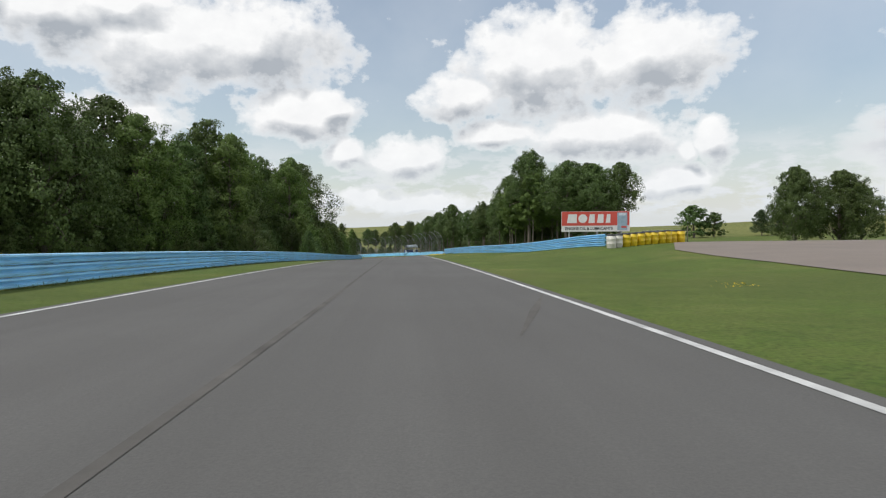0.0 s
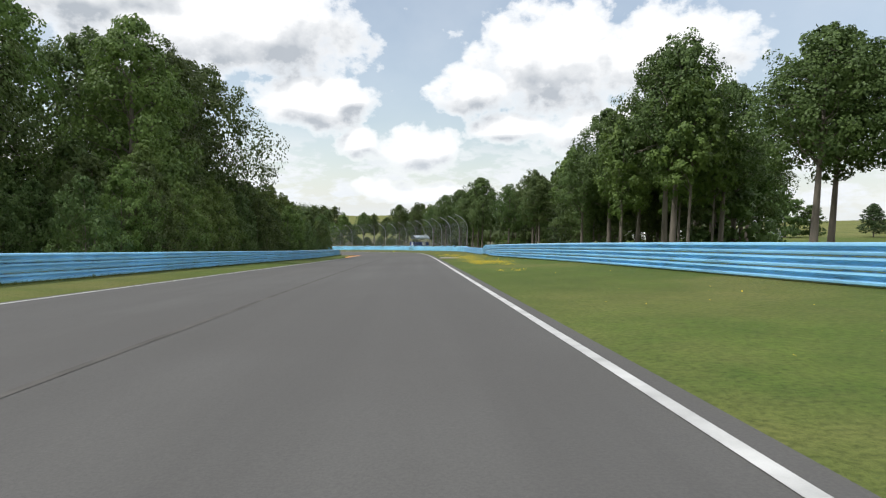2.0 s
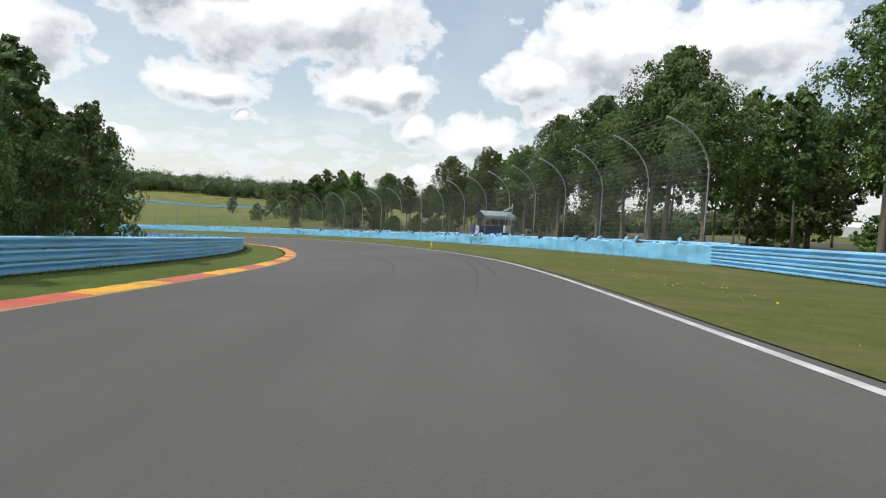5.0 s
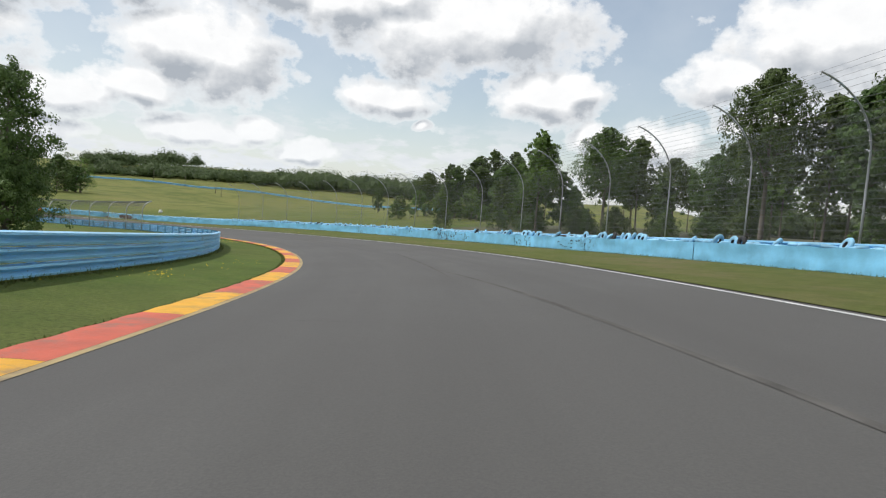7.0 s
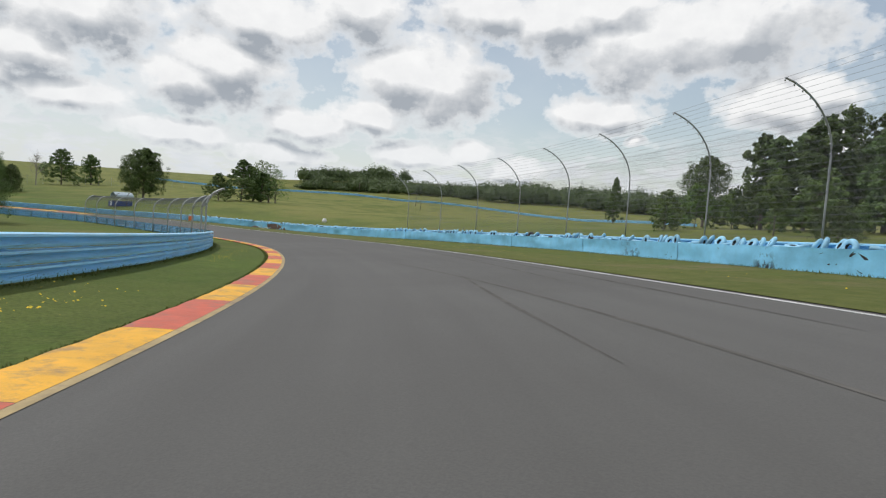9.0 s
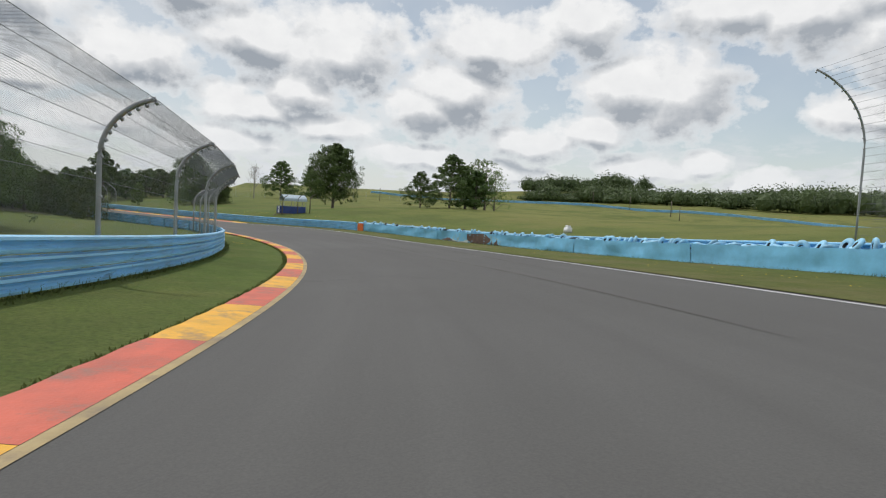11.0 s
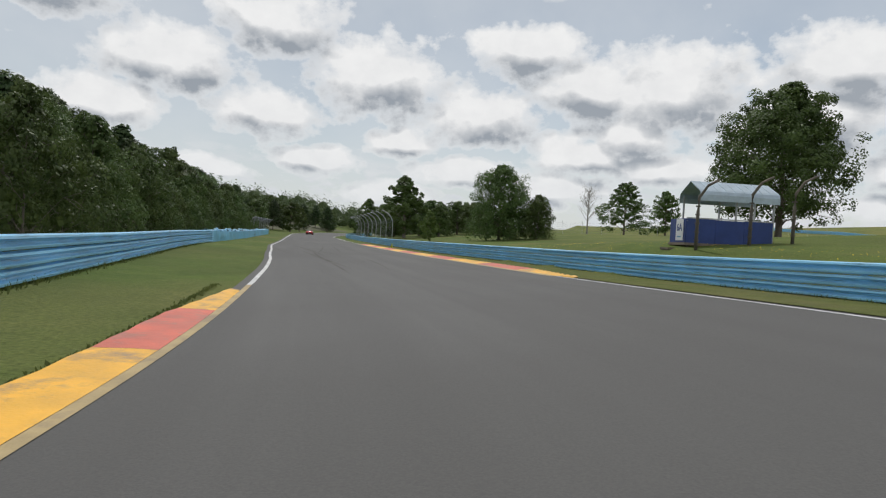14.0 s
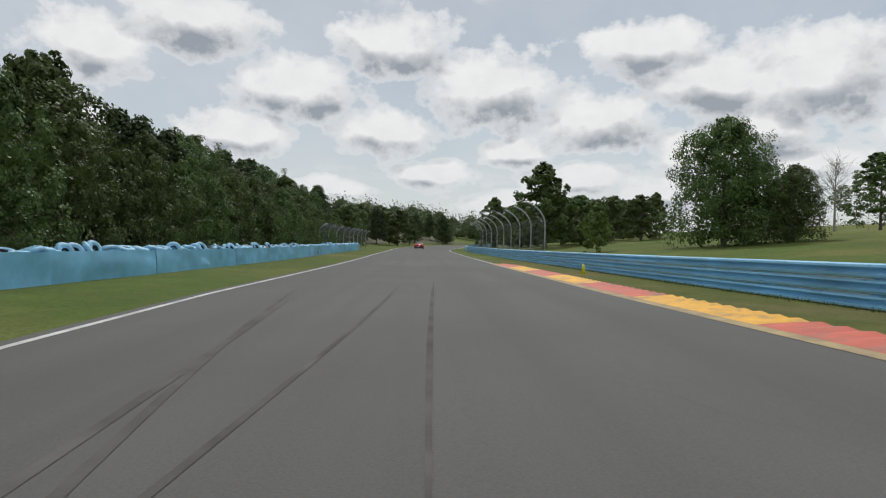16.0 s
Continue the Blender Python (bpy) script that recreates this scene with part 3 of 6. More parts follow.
def box(sx, sy, sz, at=(0, 0, 0), bevel=0.0, turn=None):
    bm = bmesh.new()
    bmesh.ops.create_cube(bm, size=1.0, matrix=Matrix.Diagonal((sx, sy, sz, 1)))
    if bevel:
        bmesh.ops.bevel(bm, geom=bm.edges[:], offset=bevel, segments=2, affect="EDGES")
    m = Matrix.Translation(at)
    if turn:
        m = m @ turn
    bmesh.ops.transform(bm, matrix=m, verts=bm.verts)
    return bm


def tube_data(points, radii, sides=8, cap=True):
    pts = [Vector(p) for p in points]
    verts, faces = [], []
    for i, p in enumerate(pts):
        d = (pts[min(i + 1, len(pts) - 1)] - pts[max(i - 1, 0)]).normalized()
        a = d.orthogonal().normalized() if abs(d.z) > 0.99 else d.cross(Vector((0, 0, 1))).normalized()
        b = d.cross(a)
        for k in range(sides):
            t = 2 * math.pi * k / sides
            verts.append(p + (a * math.cos(t) + b * math.sin(t)) * radii[i])
    for i in range(len(pts) - 1):
        for k in range(sides):
            q = (k + 1) % sides
            faces.append((i * sides + k, i * sides + q, (i + 1) * sides + q, (i + 1) * sides + k))
    if cap:
        faces.append(tuple(range(sides))[::-1])
        faces.append(tuple((len(pts) - 1) * sides + k for k in range(sides)))
    return verts, faces


def joined(pieces):
    verts, faces = [], []
    for v, f in pieces:
        n = len(verts)
        verts += list(v)
        faces += [tuple(i + n for i in q) for q in f]
    return verts, faces


def thing(name, m, label, category, group="", kind=""):
    ob = new(name)
    ob.matrix_world = m
    return tagged(ob, label, category, group, kind)


def strip(name, s0, s1, l0, l1, lift, mat, step=2.0, cols=1, uv=False, wob=0.0):
    """A ribbon that lies on the road between two offsets, which may be numbers or functions of the station."""
    n = max(2, int((s1 - s0) / step) + 1)
    rng = random.Random(int(s0 * 7 + s1))
    verts, faces, uvs = [], [], []
    for i in range(n):
        s = s0 + (s1 - s0) * i / (n - 1)
        a = l0(s) if callable(l0) else l0
        b = l1(s) if callable(l1) else l1
        for j in range(cols + 1):
            l = a + (b - a) * j / cols + (rng.uniform(-wob, wob) if wob else 0)
            verts.append(P(s, l, lift))
            uvs.append((l, s))
    for i in range(n - 1):
        for j in range(cols):
            k = i * (cols + 1) + j
            faces.append((k, k + 1, k + cols + 2, k + cols + 1))
    me = mesh_of(name, verts, faces, mat, True)
    if uv:
        lay = me.uv_layers.new(name="UVMap")
        for lp in me.loops:
            lay.data[lp.index].uv = uvs[lp.vertex_index]
    return me


def frame_at(s, l, h=0.0, length=1.0, tip=0.0):
    """Pose with x along the road, y to its left, z up, from a station and an offset."""
    a, b = P(s - length / 2, l(s - length / 2) if callable(l) else l, h), P(s + length / 2, l(s + length / 2) if callable(l) else l, h)
    x = (b - a).normalized()
    y = Vector((0, 0, 1)).cross(x).normalized()
    z = x.cross(y)
    m = Matrix((x, y, z)).transposed().to_4x4()
    m.translation = (a + b) / 2
    return m


# ---- ground and road ----
def make_ground():
    dense_x, dense_y = np.arange(-300, 60, 2.0), np.arange(-20, 330, 2.0)
    far = np.array([5, 12, 22, 36, 55, 80, 115, 160, 220, 300, 420, 600, 900, 1400, 2200, 3200.0])
    xs = np.concatenate([-300 - far[::-1], dense_x, 60 + far])
    ys = np.concatenate([-20 - far[::-1], dense_y, 330 + far])
    gx, gy = np.meshgrid(xs, ys, indexing="ij")
    s, l = nearest(np.stack([gx.ravel(), gy.ravel()], 1))
    z = np.interp(s, STATION, LINE[:, 2]) + rise(s, l)
    z -= 0.09 * (1 - smooth(5.0, 6.4, np.abs(l)))
    reach = np.hypot(gx.ravel() + 120, gy.ravel() - 150)
    z = z * (1 - smooth(900, 2600, reach)) - 4 * smooth(900, 2600, reach)
    nx, ny = len(xs), len(ys)
    # the land inside the loop, far from the road, is evened out
    grid, inner = z.reshape(nx, ny), ((l < -64) & (reach < 700)).reshape(nx, ny)
    inner[0], inner[-1], inner[:, 0], inner[:, -1] = False, False, False, False
    for k in range(500):
        mean = (np.roll(grid, 1, 0) + np.roll(grid, -1, 0) + np.roll(grid, 1, 1) + np.roll(grid, -1, 1)) / 4
        grid = np.where(inner, mean, grid)
    z = grid.ravel()
    verts = np.stack([gx.ravel(), gy.ravel(), z], 1).tolist()
    faces = [(i * ny + j, (i + 1) * ny + j, (i + 1) * ny + j + 1, i * ny + j + 1) for i in range(nx - 1) for j in range(ny - 1)]
    tagged(new("ground", mesh_of("ground", verts, faces, GRASS, True)), "mown grass verges and hillside with dry and yellow patches", "ground", kind="structure")


make_ground()
S0, S1 = STATION[0] + 2, STATION[-1] - 2
# offsets of the painted edges
EDGE_S = [-60, 35, 70, 143, 200, 250, 350, 366, 374, 380, 387, 392, 400, 412, 425]
LEFT_L = [-4.92, -4.95, -5.2, -5.4, -5.3, -5.25, -5.3, -5.22, -5.0, -4.75, -4.45, -4.35, -4.2, -4.3, -4.85]
RIGHT_L = [5.22, 5.25, 5.42, 5.4, 4.95, 4.85, 5.2, 5.4, 5.45, 5.45, 5.45, 5.5, 5.6, 5.6, 5.4]


def left_edge(s):
    return float(np.interp(s, EDGE_S, LEFT_L))


def right_edge(s):
    return float(np.interp(s, EDGE_S, RIGHT_L))


tagged(new("road", strip("road", S0, S1, lambda s: left_edge(s) - 0.3, lambda s: right_edge(s) + 0.3, 0.0, ASPHALT, 1.0, 12, True)), "grey asphalt race track with rubber streaks", "road", kind="structure")


def edge_line(name, s0, s1, l, w=0.135, mat=WHITE_LINE, label="white painted edge line on the asphalt"):
    tagged(new(name, strip(name, s0, s1, lambda s: l(s) - w / 2, lambda s: l(s) + w / 2, 0.006, mat, 1.0)), label, "road marking", kind="structure")


edge_line("edge_line_left", S0, 142.9, left_edge)
edge_line("edge_line_left_far", 385.6, S1, left_edge)
edge_line("edge_line_right", S0, 389.1, right_edge)
edge_line("edge_line_right_far", 452.5, S1, right_edge)
edge_line("kerb_line_left", 142.9, 385.6, left_edge, 0.13, KERB_TAN, "worn yellow line along the kerb")
edge_line("kerb_line_right", 389.1, 452.5, right_edge, 0.5, KERB_TAN, "worn tan line along the kerb")


def kerb(name, s0, s1, side, block, width, m=6, ridge=0.015):
    """A kerb of painted blocks: low and sloping, each block a piece of its own."""
    root = thing(name, Matrix.Identity(4), "red and yellow painted concrete kerb along the asphalt", "kerb", kind="structure")
    n = int((s1 - s0) / block)
    for i in range(n):
        a = s0 + i * block
        verts, faces = [], []
        for k in range(m + 1):
            s = a + (block - 0.01) * k / m
            ease = min(1.0, (s - s0) / 6.0, (s1 - s) / 6.0)
            wl = 0.1 + (width - 0.1) * max(0.15, ease)
            for f, h in ((0.068, 0.008), (0.45 * wl, 0.035 + (ridge * 0.6 if k % 2 else 0)), (wl, 0.06 + ridge if k % 2 else 0.06), (wl, -0.1)):
                verts.append(P(s, (left_edge(s) if side < 0 else right_edge(s)) + side * f, h))
        for k in range(m):
            for j in range(3):
                q = k * 4 + j
                faces.append((q, q + 4, q + 5, q + 1) if side > 0 else (q, q + 1, q + 5, q + 4))
        part("kerb_block", mesh_of("kerb_block", verts, faces, KERB_YELLOW if i % 2 == 0 else KERB_RED), None, root)


kerb("kerb_left", 142.9, 385.6, -1, 3.6, 0.72)
kerb("kerb_right", 387.9, 452.5, 1, 5.2, 0.95, 20, 0.035)

# dry, trodden grass between the track and the tyre wall
def dry_material():
    m = bpy.data.materials.new("dry_grass")
    m.use_nodes = True
    nt = m.node_tree
    b = nt.nodes["Principled BSDF"]
    geo = nt.nodes.new("ShaderNodeNewGeometry")
    pos = geo.outputs["Position"]
    n1, n2, n3 = noise_tex(nt, pos, 0.16, 5, 0.6), noise_tex(nt, pos, 1.3, 5, 0.65), noise_tex(nt, pos, 16.0, 4, 0.7)
    c = mixc(nt, ramp(nt, n2, [(0.3, 0.0), (0.7, 1.0)]), (0.095, 0.122, 0.033), (0.162, 0.170, 0.056))
    c = mixc(nt, ramp(nt, n1, [(0.50, 0.0), (0.68, 0.65)]), c, (0.200, 0.166, 0.088))
    c = mixc(nt, ramp(nt, n3, [(0.3, 0.55), (0.6, 0.0)]), c, (0.062, 0.066, 0.026))
    nt.links.new(c, b.inputs["Base Color"])
    b.inputs["Roughness"].default_value = 0.95
    b.inputs["Specular IOR Level"].default_value = 0.08
    bp = nd(nt, "ShaderNodeBump", Strength=0.8, Distance=0.06)
    nt.links.new(n3, bp.inputs["Height"])
    nt.links.new(bp.outputs[0], b.inputs["Normal"])
    return m


DRY = dry_material()
WALL_S, WALL_L = [140, 154, 178, 202, 224, 246, 273, 292, 311, 330, 349, 370, 394, 420, 436, 465], [12.3, 13.6, 14.9, 14.4, 13.6, 12.8, 13.6, 14.2, 13.6, 12.0, 10.8, 9.8, 10.7, 9.8, 9.6, 9.4]
dry_strip = strip("verge", 140, 465, lambda s: right_edge(s) + 0.24, lambda s: float(np.interp(s, WALL_S, WALL_L)) + 0.15, 0.018, DRY, 1.0, 8)
# both ends dip into the ground
for v in dry_strip.vertices:
    row = min(v.index // 9, len(dry_strip.vertices) // 9 - 1 - v.index // 9)
    v.co.z -= (0.26, 0.15, 0.06, 0.02)[row] if row < 4 else 0.0
tagged(new("verge", dry_strip), "dry yellow-brown grass between the track and the barrier", "verge", kind="structure")

# seams and skid marks
def mark(s0, s1, l0, l1, w, bend=0.0):
    f = lambda s: l0 + (l1 - l0) * (s - s0) / (s1 - s0) + bend * math.sin(math.pi * (s - s0) / (s1 - s0))
    thin = lambda s: w / 2 * min(1.0, 0.1 + (s - s0) / 6, 0.1 + (s1 - s) / 6)
    ob = new("skid_mark", strip("skid_mark", s0, s1, lambda s: f(s) - thin(s), lambda s: f(s) + thin(s), 0.005, TAR, 1.5))
    tagged(ob, "dark rubber streak on the asphalt", "skid mark", "marks on the track", "structure")


mark(S0, 62, -0.25, 0.25, 0.11)
mark(62, 135.8, 0.25, 0.5, 0.11)
for q in [(170.3, 194.6, 0.2, -1.2, .10, .3), (164.3, 190.6, 2.4, 4.3, .10, 0), (167.3, 194.6, 3.2, 5.0, .09, 0), (200.7, 226.9, 1.5, -0.5, .12, .4), (251.3, 281.4, 1.2, -1.0, .09, .5),
          (260.5, 292, 3.5, 4.6, .10, 0), (267.8, 299.4, 2.5, 4.2, .10, 0), (308.1, 346.5, 1.5, -0.8, .09, .5), (321.1, 357.8, 3.0, 4.4, .10, 0), (329.9, 363.4, 0.8, 2.8, .09, .2), (389.1, 412.5, -1.6, -2.4, .09, .3), (404, 427, 0.1, -3.1, .09, -.3), (404, 424, -1.2, -2.6, .10, .1), (411, 431, 0.3, 0.8, .08, 0), (407, 428, -1.5, -0.3, .07, .2), (405, 417, -3.0, -4.4, .08, 0), (392, 404, 0.1, 0.6, .08, .2), (393, 412, -1.2, -1.5, .12, -.3), (7.5, 13.5, 3.3, 5.0, .3, 0), (222, 241, -0.5, 0.3, .10, -.2), (259, 272, -0.4, 0.4, .10, -.2)]:
    mark(*q)

# ---- guardrails ----
def beam_mesh():
    prof = [(0.0, -0.01), (0.02, 0.0), (0.085, 0.02), (0.09, 0.075), (0.02, 0.115), (0.01, 0.155), (0.02, 0.195), (0.09, 0.235), (0.085, 0.29), (0.02, 0.31), (0.0, 0.32)]
    prof = [(d * 1.75, 0.006 + h * 0.95) for d, h in prof]
    verts, faces = [], []
    ends = (-2.03, 2.03)
    for x in ends:
        verts += [(x, -d, h) for d, h in prof]
    for x in ends:
        verts += [(x, -d + 0.012, h) for d, h in prof]
    n = len(prof)
    for k in range(n - 1):
        faces.append((k, k + 1, n + k + 1, n + k))
        faces.append((2 * n + k, 3 * n + k, 3 * n + k + 1, 2 * n + k + 1))
    faces += [(0, n, 3 * n, 2 * n), (n - 1, 3 * n - 1, 4 * n - 1, 2 * n - 1)]
    me = mesh_of("rail_beam", verts, faces, RAIL_BLUE)
    return me


BEAM = beam_mesh()
bm = box(0.1, 0.14, 1.25, (0, 0.14, 0.42), 0.008)
POST = bpy.data.meshes.new("post")
bm.to_mesh(POST)
bm.free()
POST.materials.append(POST_BLUE)


def offsets(knots):
    ks, kl = np.array([k[0] for k in knots], float), np.array([k[1] for k in knots], float)
    return lambda s: float(np.interp(s, ks, kl))


def guardrail(s0, s1, off, side, beams=3, label="light blue painted steel guardrail of stacked beams", h0=0.03, gap=0.33):
    root = thing("guardrail", Matrix.Identity(4), label, "guardrail", "guardrails along the track")
    n = max(1, int(round((s1 - s0) / 4.0)))
    for i in range(n):
        s = s0 + (i + 0.5) * (s1 - s0) / n
        half = (s1 - s0) / n / 2
        m = frame_at(s, off, 0.0, 2 * half)
        reach = (P(s + half, off(s + half)) - P(s - half, off(s - half))).length
        fit = Matrix.Diagonal((reach / 4.0, 1, 1, 1))
        if side > 0:
            m = m @ pose(0, 0, 0, 0, 0, 180)
        # the beams face the road, posts stand behind
        for b in range(beams):
            ob = new("rail_beam", BEAM)
            ob.parent = root
            ob.matrix_world = m @ pose(0, 0, h0 + b * gap, random.uniform(-1, 1), 0, 0) @ fit
        ob = new("post", POST)
        ob.parent = root
        ob.matrix_world = m @ pose(half - 0.05, 0, -0.12 + (0.1 if beams > 3 else 0))
    return root


LEFT_RAIL = offsets([(-150, -8.2), (0, -8.4), (17.6, -9.2), (46.6, -9.9), (72.3, -9.4), (119.4, -9.2), (138.8, -8.6), (179.5, -9.2), (219.8, -9.7), (267.8, -9.5), (308.1, -9.2), (352.1, -9.3), (362, -8.9), (371, -8.4), (380, -8.6), (393, -9.2), (420.5, -9.7), (440, -9.5), (490.5, -9.2), (720.5, -9.0)])
RIGHT_RAIL = offsets([(41.4, 18.6), (51.7, 17.2), (63.1, 15.6), (78.5, 13.4), (103.1, 11.2), (115.3, 10.4), (128.6, 11.3), (154.1, 13.6), (178.5, 14.9)])
RIGHT_FAR = offsets([(370.3, 9.9), (393.8, 10.7), (405.7, 11.0), (420.5, 9.8), (435.5, 9.6), (465.5, 9.4), (500.5, 9.0), (540.5, 8.6), (720.5, 8.6)])
guardrail(-60, 135.8, LEFT_RAIL, -1)
guardrail(135.8, 269.9, LEFT_RAIL, -1)
guardrail(269.9, 423.3, LEFT_RAIL, -1)
guardrail(45.5, 129.6, RIGHT_RAIL, 1, 3)
guardrail(129.6, 178.5, RIGHT_RAIL, 1)
guardrail(369.7, 490.5, RIGHT_FAR, 1)
guardrail(490.5, 600.5, RIGHT_FAR, 1)


# ---- tyre walls ----
def belt_mesh(s0, s1, off, flip, tall, cut):
    """One length of rubber belt, bulging and sagging with the tyres behind it."""
    nx, nz = 10, 6
    verts, faces = [], []
    for i in range(nx + 1):
        s = s0 + (s1 - s0 - (0.06 if cut else 0.0)) * i / nx
        m = frame_at(s, off, 0.0, 1.0) @ flip
        for j in range(nz + 1):
            q = tall * j / nz
            d = 0.09 * noise.noise(Vector((s * 0.55, q * 1.3, 0))) + 0.04 * noise.noise(Vector((s * 1.9, q * 3, 5)))
            top = 0.07 * noise.noise(Vector((s * 1.3, 0, 9))) if j == nz else 0
            verts.append(m @ Vector((0, -d, q + top - 0.02)))
    for i in range(nx):
        for j in range(nz):
            k = i * (nz + 1) + j
            faces.append((k, k + nz + 1, k + nz + 2, k + 1))
    n = len(verts)
    back = flip.to_3x3() @ Vector((0, 0.02, 0))
    verts += [v + back for v in verts]
    faces += [tuple(q + n for q in reversed(f)) for f in faces[:]]
    return mesh_of("belt_panel", verts, faces, BELT_BLUE, True)


def tyre_mesh(mat, ri=0.19, rt=0.115, major=16, minor=8):
    verts, faces = [], []
    for i in range(major):
        a = 2 * math.pi * i / major
        for j in range(minor):
            b = 2 * math.pi * j / minor
            r = 0.21 + rt * math.cos(b)
            verts.append((r * math.cos(a), r * math.sin(a), 0.09 * math.sin(b)))
    for i in range(major):
        for j in range(minor):
            p, q = (i + 1) % major, (j + 1) % minor
            faces.append((i * minor + j, p * minor + j, p * minor + q, i * minor + q))
    me = mesh_of("tyre", verts, faces, [mat, RUBBER], True)
    # bare black rubber inside the painted outer half
    me.polygons.foreach_set("material_index", [1 if 3 <= k % minor <= 4 else 0 for k in range(len(faces))])
    return me


TYRE, TYRE_DARK = tyre_mesh(TYRE_BLUE), tyre_mesh(RUBBER)


def tyre_wall(s0, s1, off, side, messy=1.0):
    root = thing("tyre_wall", Matrix.Identity(4), "tyre wall behind sky blue rubber belts, loose tyres on top", "tyre wall", "tyre walls")
    flip = pose(0, 0, 0, 0, 0, 180) if side > 0 else Matrix.Identity(4)
    n = int((s1 - s0) / 3.0)
    rng = random.Random(int(s0))
    for i in range(n):
        a, b = s0 + i * (s1 - s0) / n, s0 + (i + 1) * (s1 - s0) / n
        part("belt_panel", belt_mesh(a, b, off, flip, 0.92, i % 3 == 2), None, root)
    # the rows of stacked tyres, one column each
    pitch_t = 0.5
    k = int((s1 - s0) / pitch_t)
    pieces = []
    for i in range(k):
        s = s0 + (i + 0.5) * pitch_t
        m = frame_at(s, off, 0.0, 1.0) @ flip
        lean = rng.random() < (0.9 if noise.noise(Vector((s * 0.30, 3.0, 0))) > 0.05 else 0.28) * (messy if s > 209 else 0.3)
        ob = new("tyre", TYRE_DARK if rng.random() < 0.07 else TYRE)
        ob.parent = root
        if lean:
            ob.matrix_world = m @ pose(rng.uniform(-.1, .1), 0.34 + rng.uniform(-.1, .1), (0.99 if s < 320 else 0.90) + rng.uniform(-.06, .04), *((rng.uniform(20, 50), -rng.uniform(38, 72), rng.uniform(-25, 25)) if rng.random() < 0.35 else (rng.uniform(55, 88), rng.uniform(-30, 30), rng.uniform(-45, 25))))
        else:
            ob.matrix_world = m @ pose(0, 0.36 + rng.uniform(-.06, .06), 0.89 + rng.uniform(-.06, .06), rng.uniform(-16, 16), rng.uniform(-14, 14), 0)
    verts, faces = [], []
    for i in range(k):
        m = frame_at(s0 + (i + 0.5) * pitch_t, off, 0.0, 1.0) @ flip
        for h in (0.12, 0.34, 0.56, 0.76):
            v, f = tube_data([m @ Vector((0, 0.36, h - 0.1)), m @ Vector((0, 0.36, h + 0.1))], [0.30, 0.30], 10)
            c = len(verts)
            verts += v
            faces += [tuple(q + c for q in g) for g in f]
    part("tyre_stack", mesh_of("tyre_stack", verts, faces, TYRE_BLUE), None, root)
    return root


RIGHT_WALL = offsets([(176.4, 14.9), (201.7, 14.4), (223.8, 13.6), (246.2, 12.8), (273, 13.6), (292, 14.2), (311.3, 13.6), (329.9, 12.0), (348.7, 10.8), (370.3, 9.8)])
first_wall = tyre_wall(177.4, 270.9, RIGHT_WALL, 1)
wall = tyre_wall(270.9, 369.6, RIGHT_WALL, 1)


def on_belt(s, z, lift=0.0):
    """A place on the bulging face of the long belt."""
    d = 0.09 * noise.noise(Vector((s * 0.55, z * 1.3, 0))) + 0.04 * noise.noise(Vector((s * 1.9, z * 3, 5)))
    return frame_at(s, RIGHT_WALL, 0.0, 1.0) @ pose(0, 0, 0, 0, 0, 180) @ Vector((0, -d - lift, z - 0.02))


def torn_sheet(name, s0, s1, low, high, lift, mat, label, root, rag=0.12, seed=1):
    """A ragged sheet that lies on the belt; its upper and lower edges come as heights at even steps."""
    rng = random.Random(seed)
    n, rows = 26, 5
    verts, faces = [], []
    for k in range(n + 1):
        f = k / n
        a = float(np.interp(f, np.linspace(0, 1, len(low)), low)) + rng.uniform(-rag, rag) * 0.6
        b = float(np.interp(f, np.linspace(0, 1, len(high)), high)) + rng.uniform(-rag, rag) * 0.6
        a, b = max(0.0, min(a, 0.9)), max(0.0, min(b, 0.92))
        for j in range(rows + 1):
            g = j / rows
            s = s0 + (s1 - s0) * f + rng.uniform(-0.02, 0.02)
            verts.append(on_belt(s, a + (b - a) * g, lift * (1.0 + 0.6 * rng.random()) + 0.012))
    for k in range(n):
        for j in range(rows):
            c = k * (rows + 1) + j
            faces.append((c, c + rows + 1, c + rows + 2, c + 1))
    part(name, mesh_of(name, verts, faces, mat, True), None, root, label)


BARE = surface("bare_brown_rubber", (0.125, 0.082, 0.064), 0.85, vary=0.5, scale=3, fine=16, bump=0.5)
FADED = surface("faded_belt", (0.33, 0.49, 0.50), 0.6, vary=0.35, scale=1.6, fine=10, bump=0.3)
PALE_EDGE = surface("pale_torn_edge", (0.58, 0.64, 0.62), 0.7, vary=0.3, scale=6)


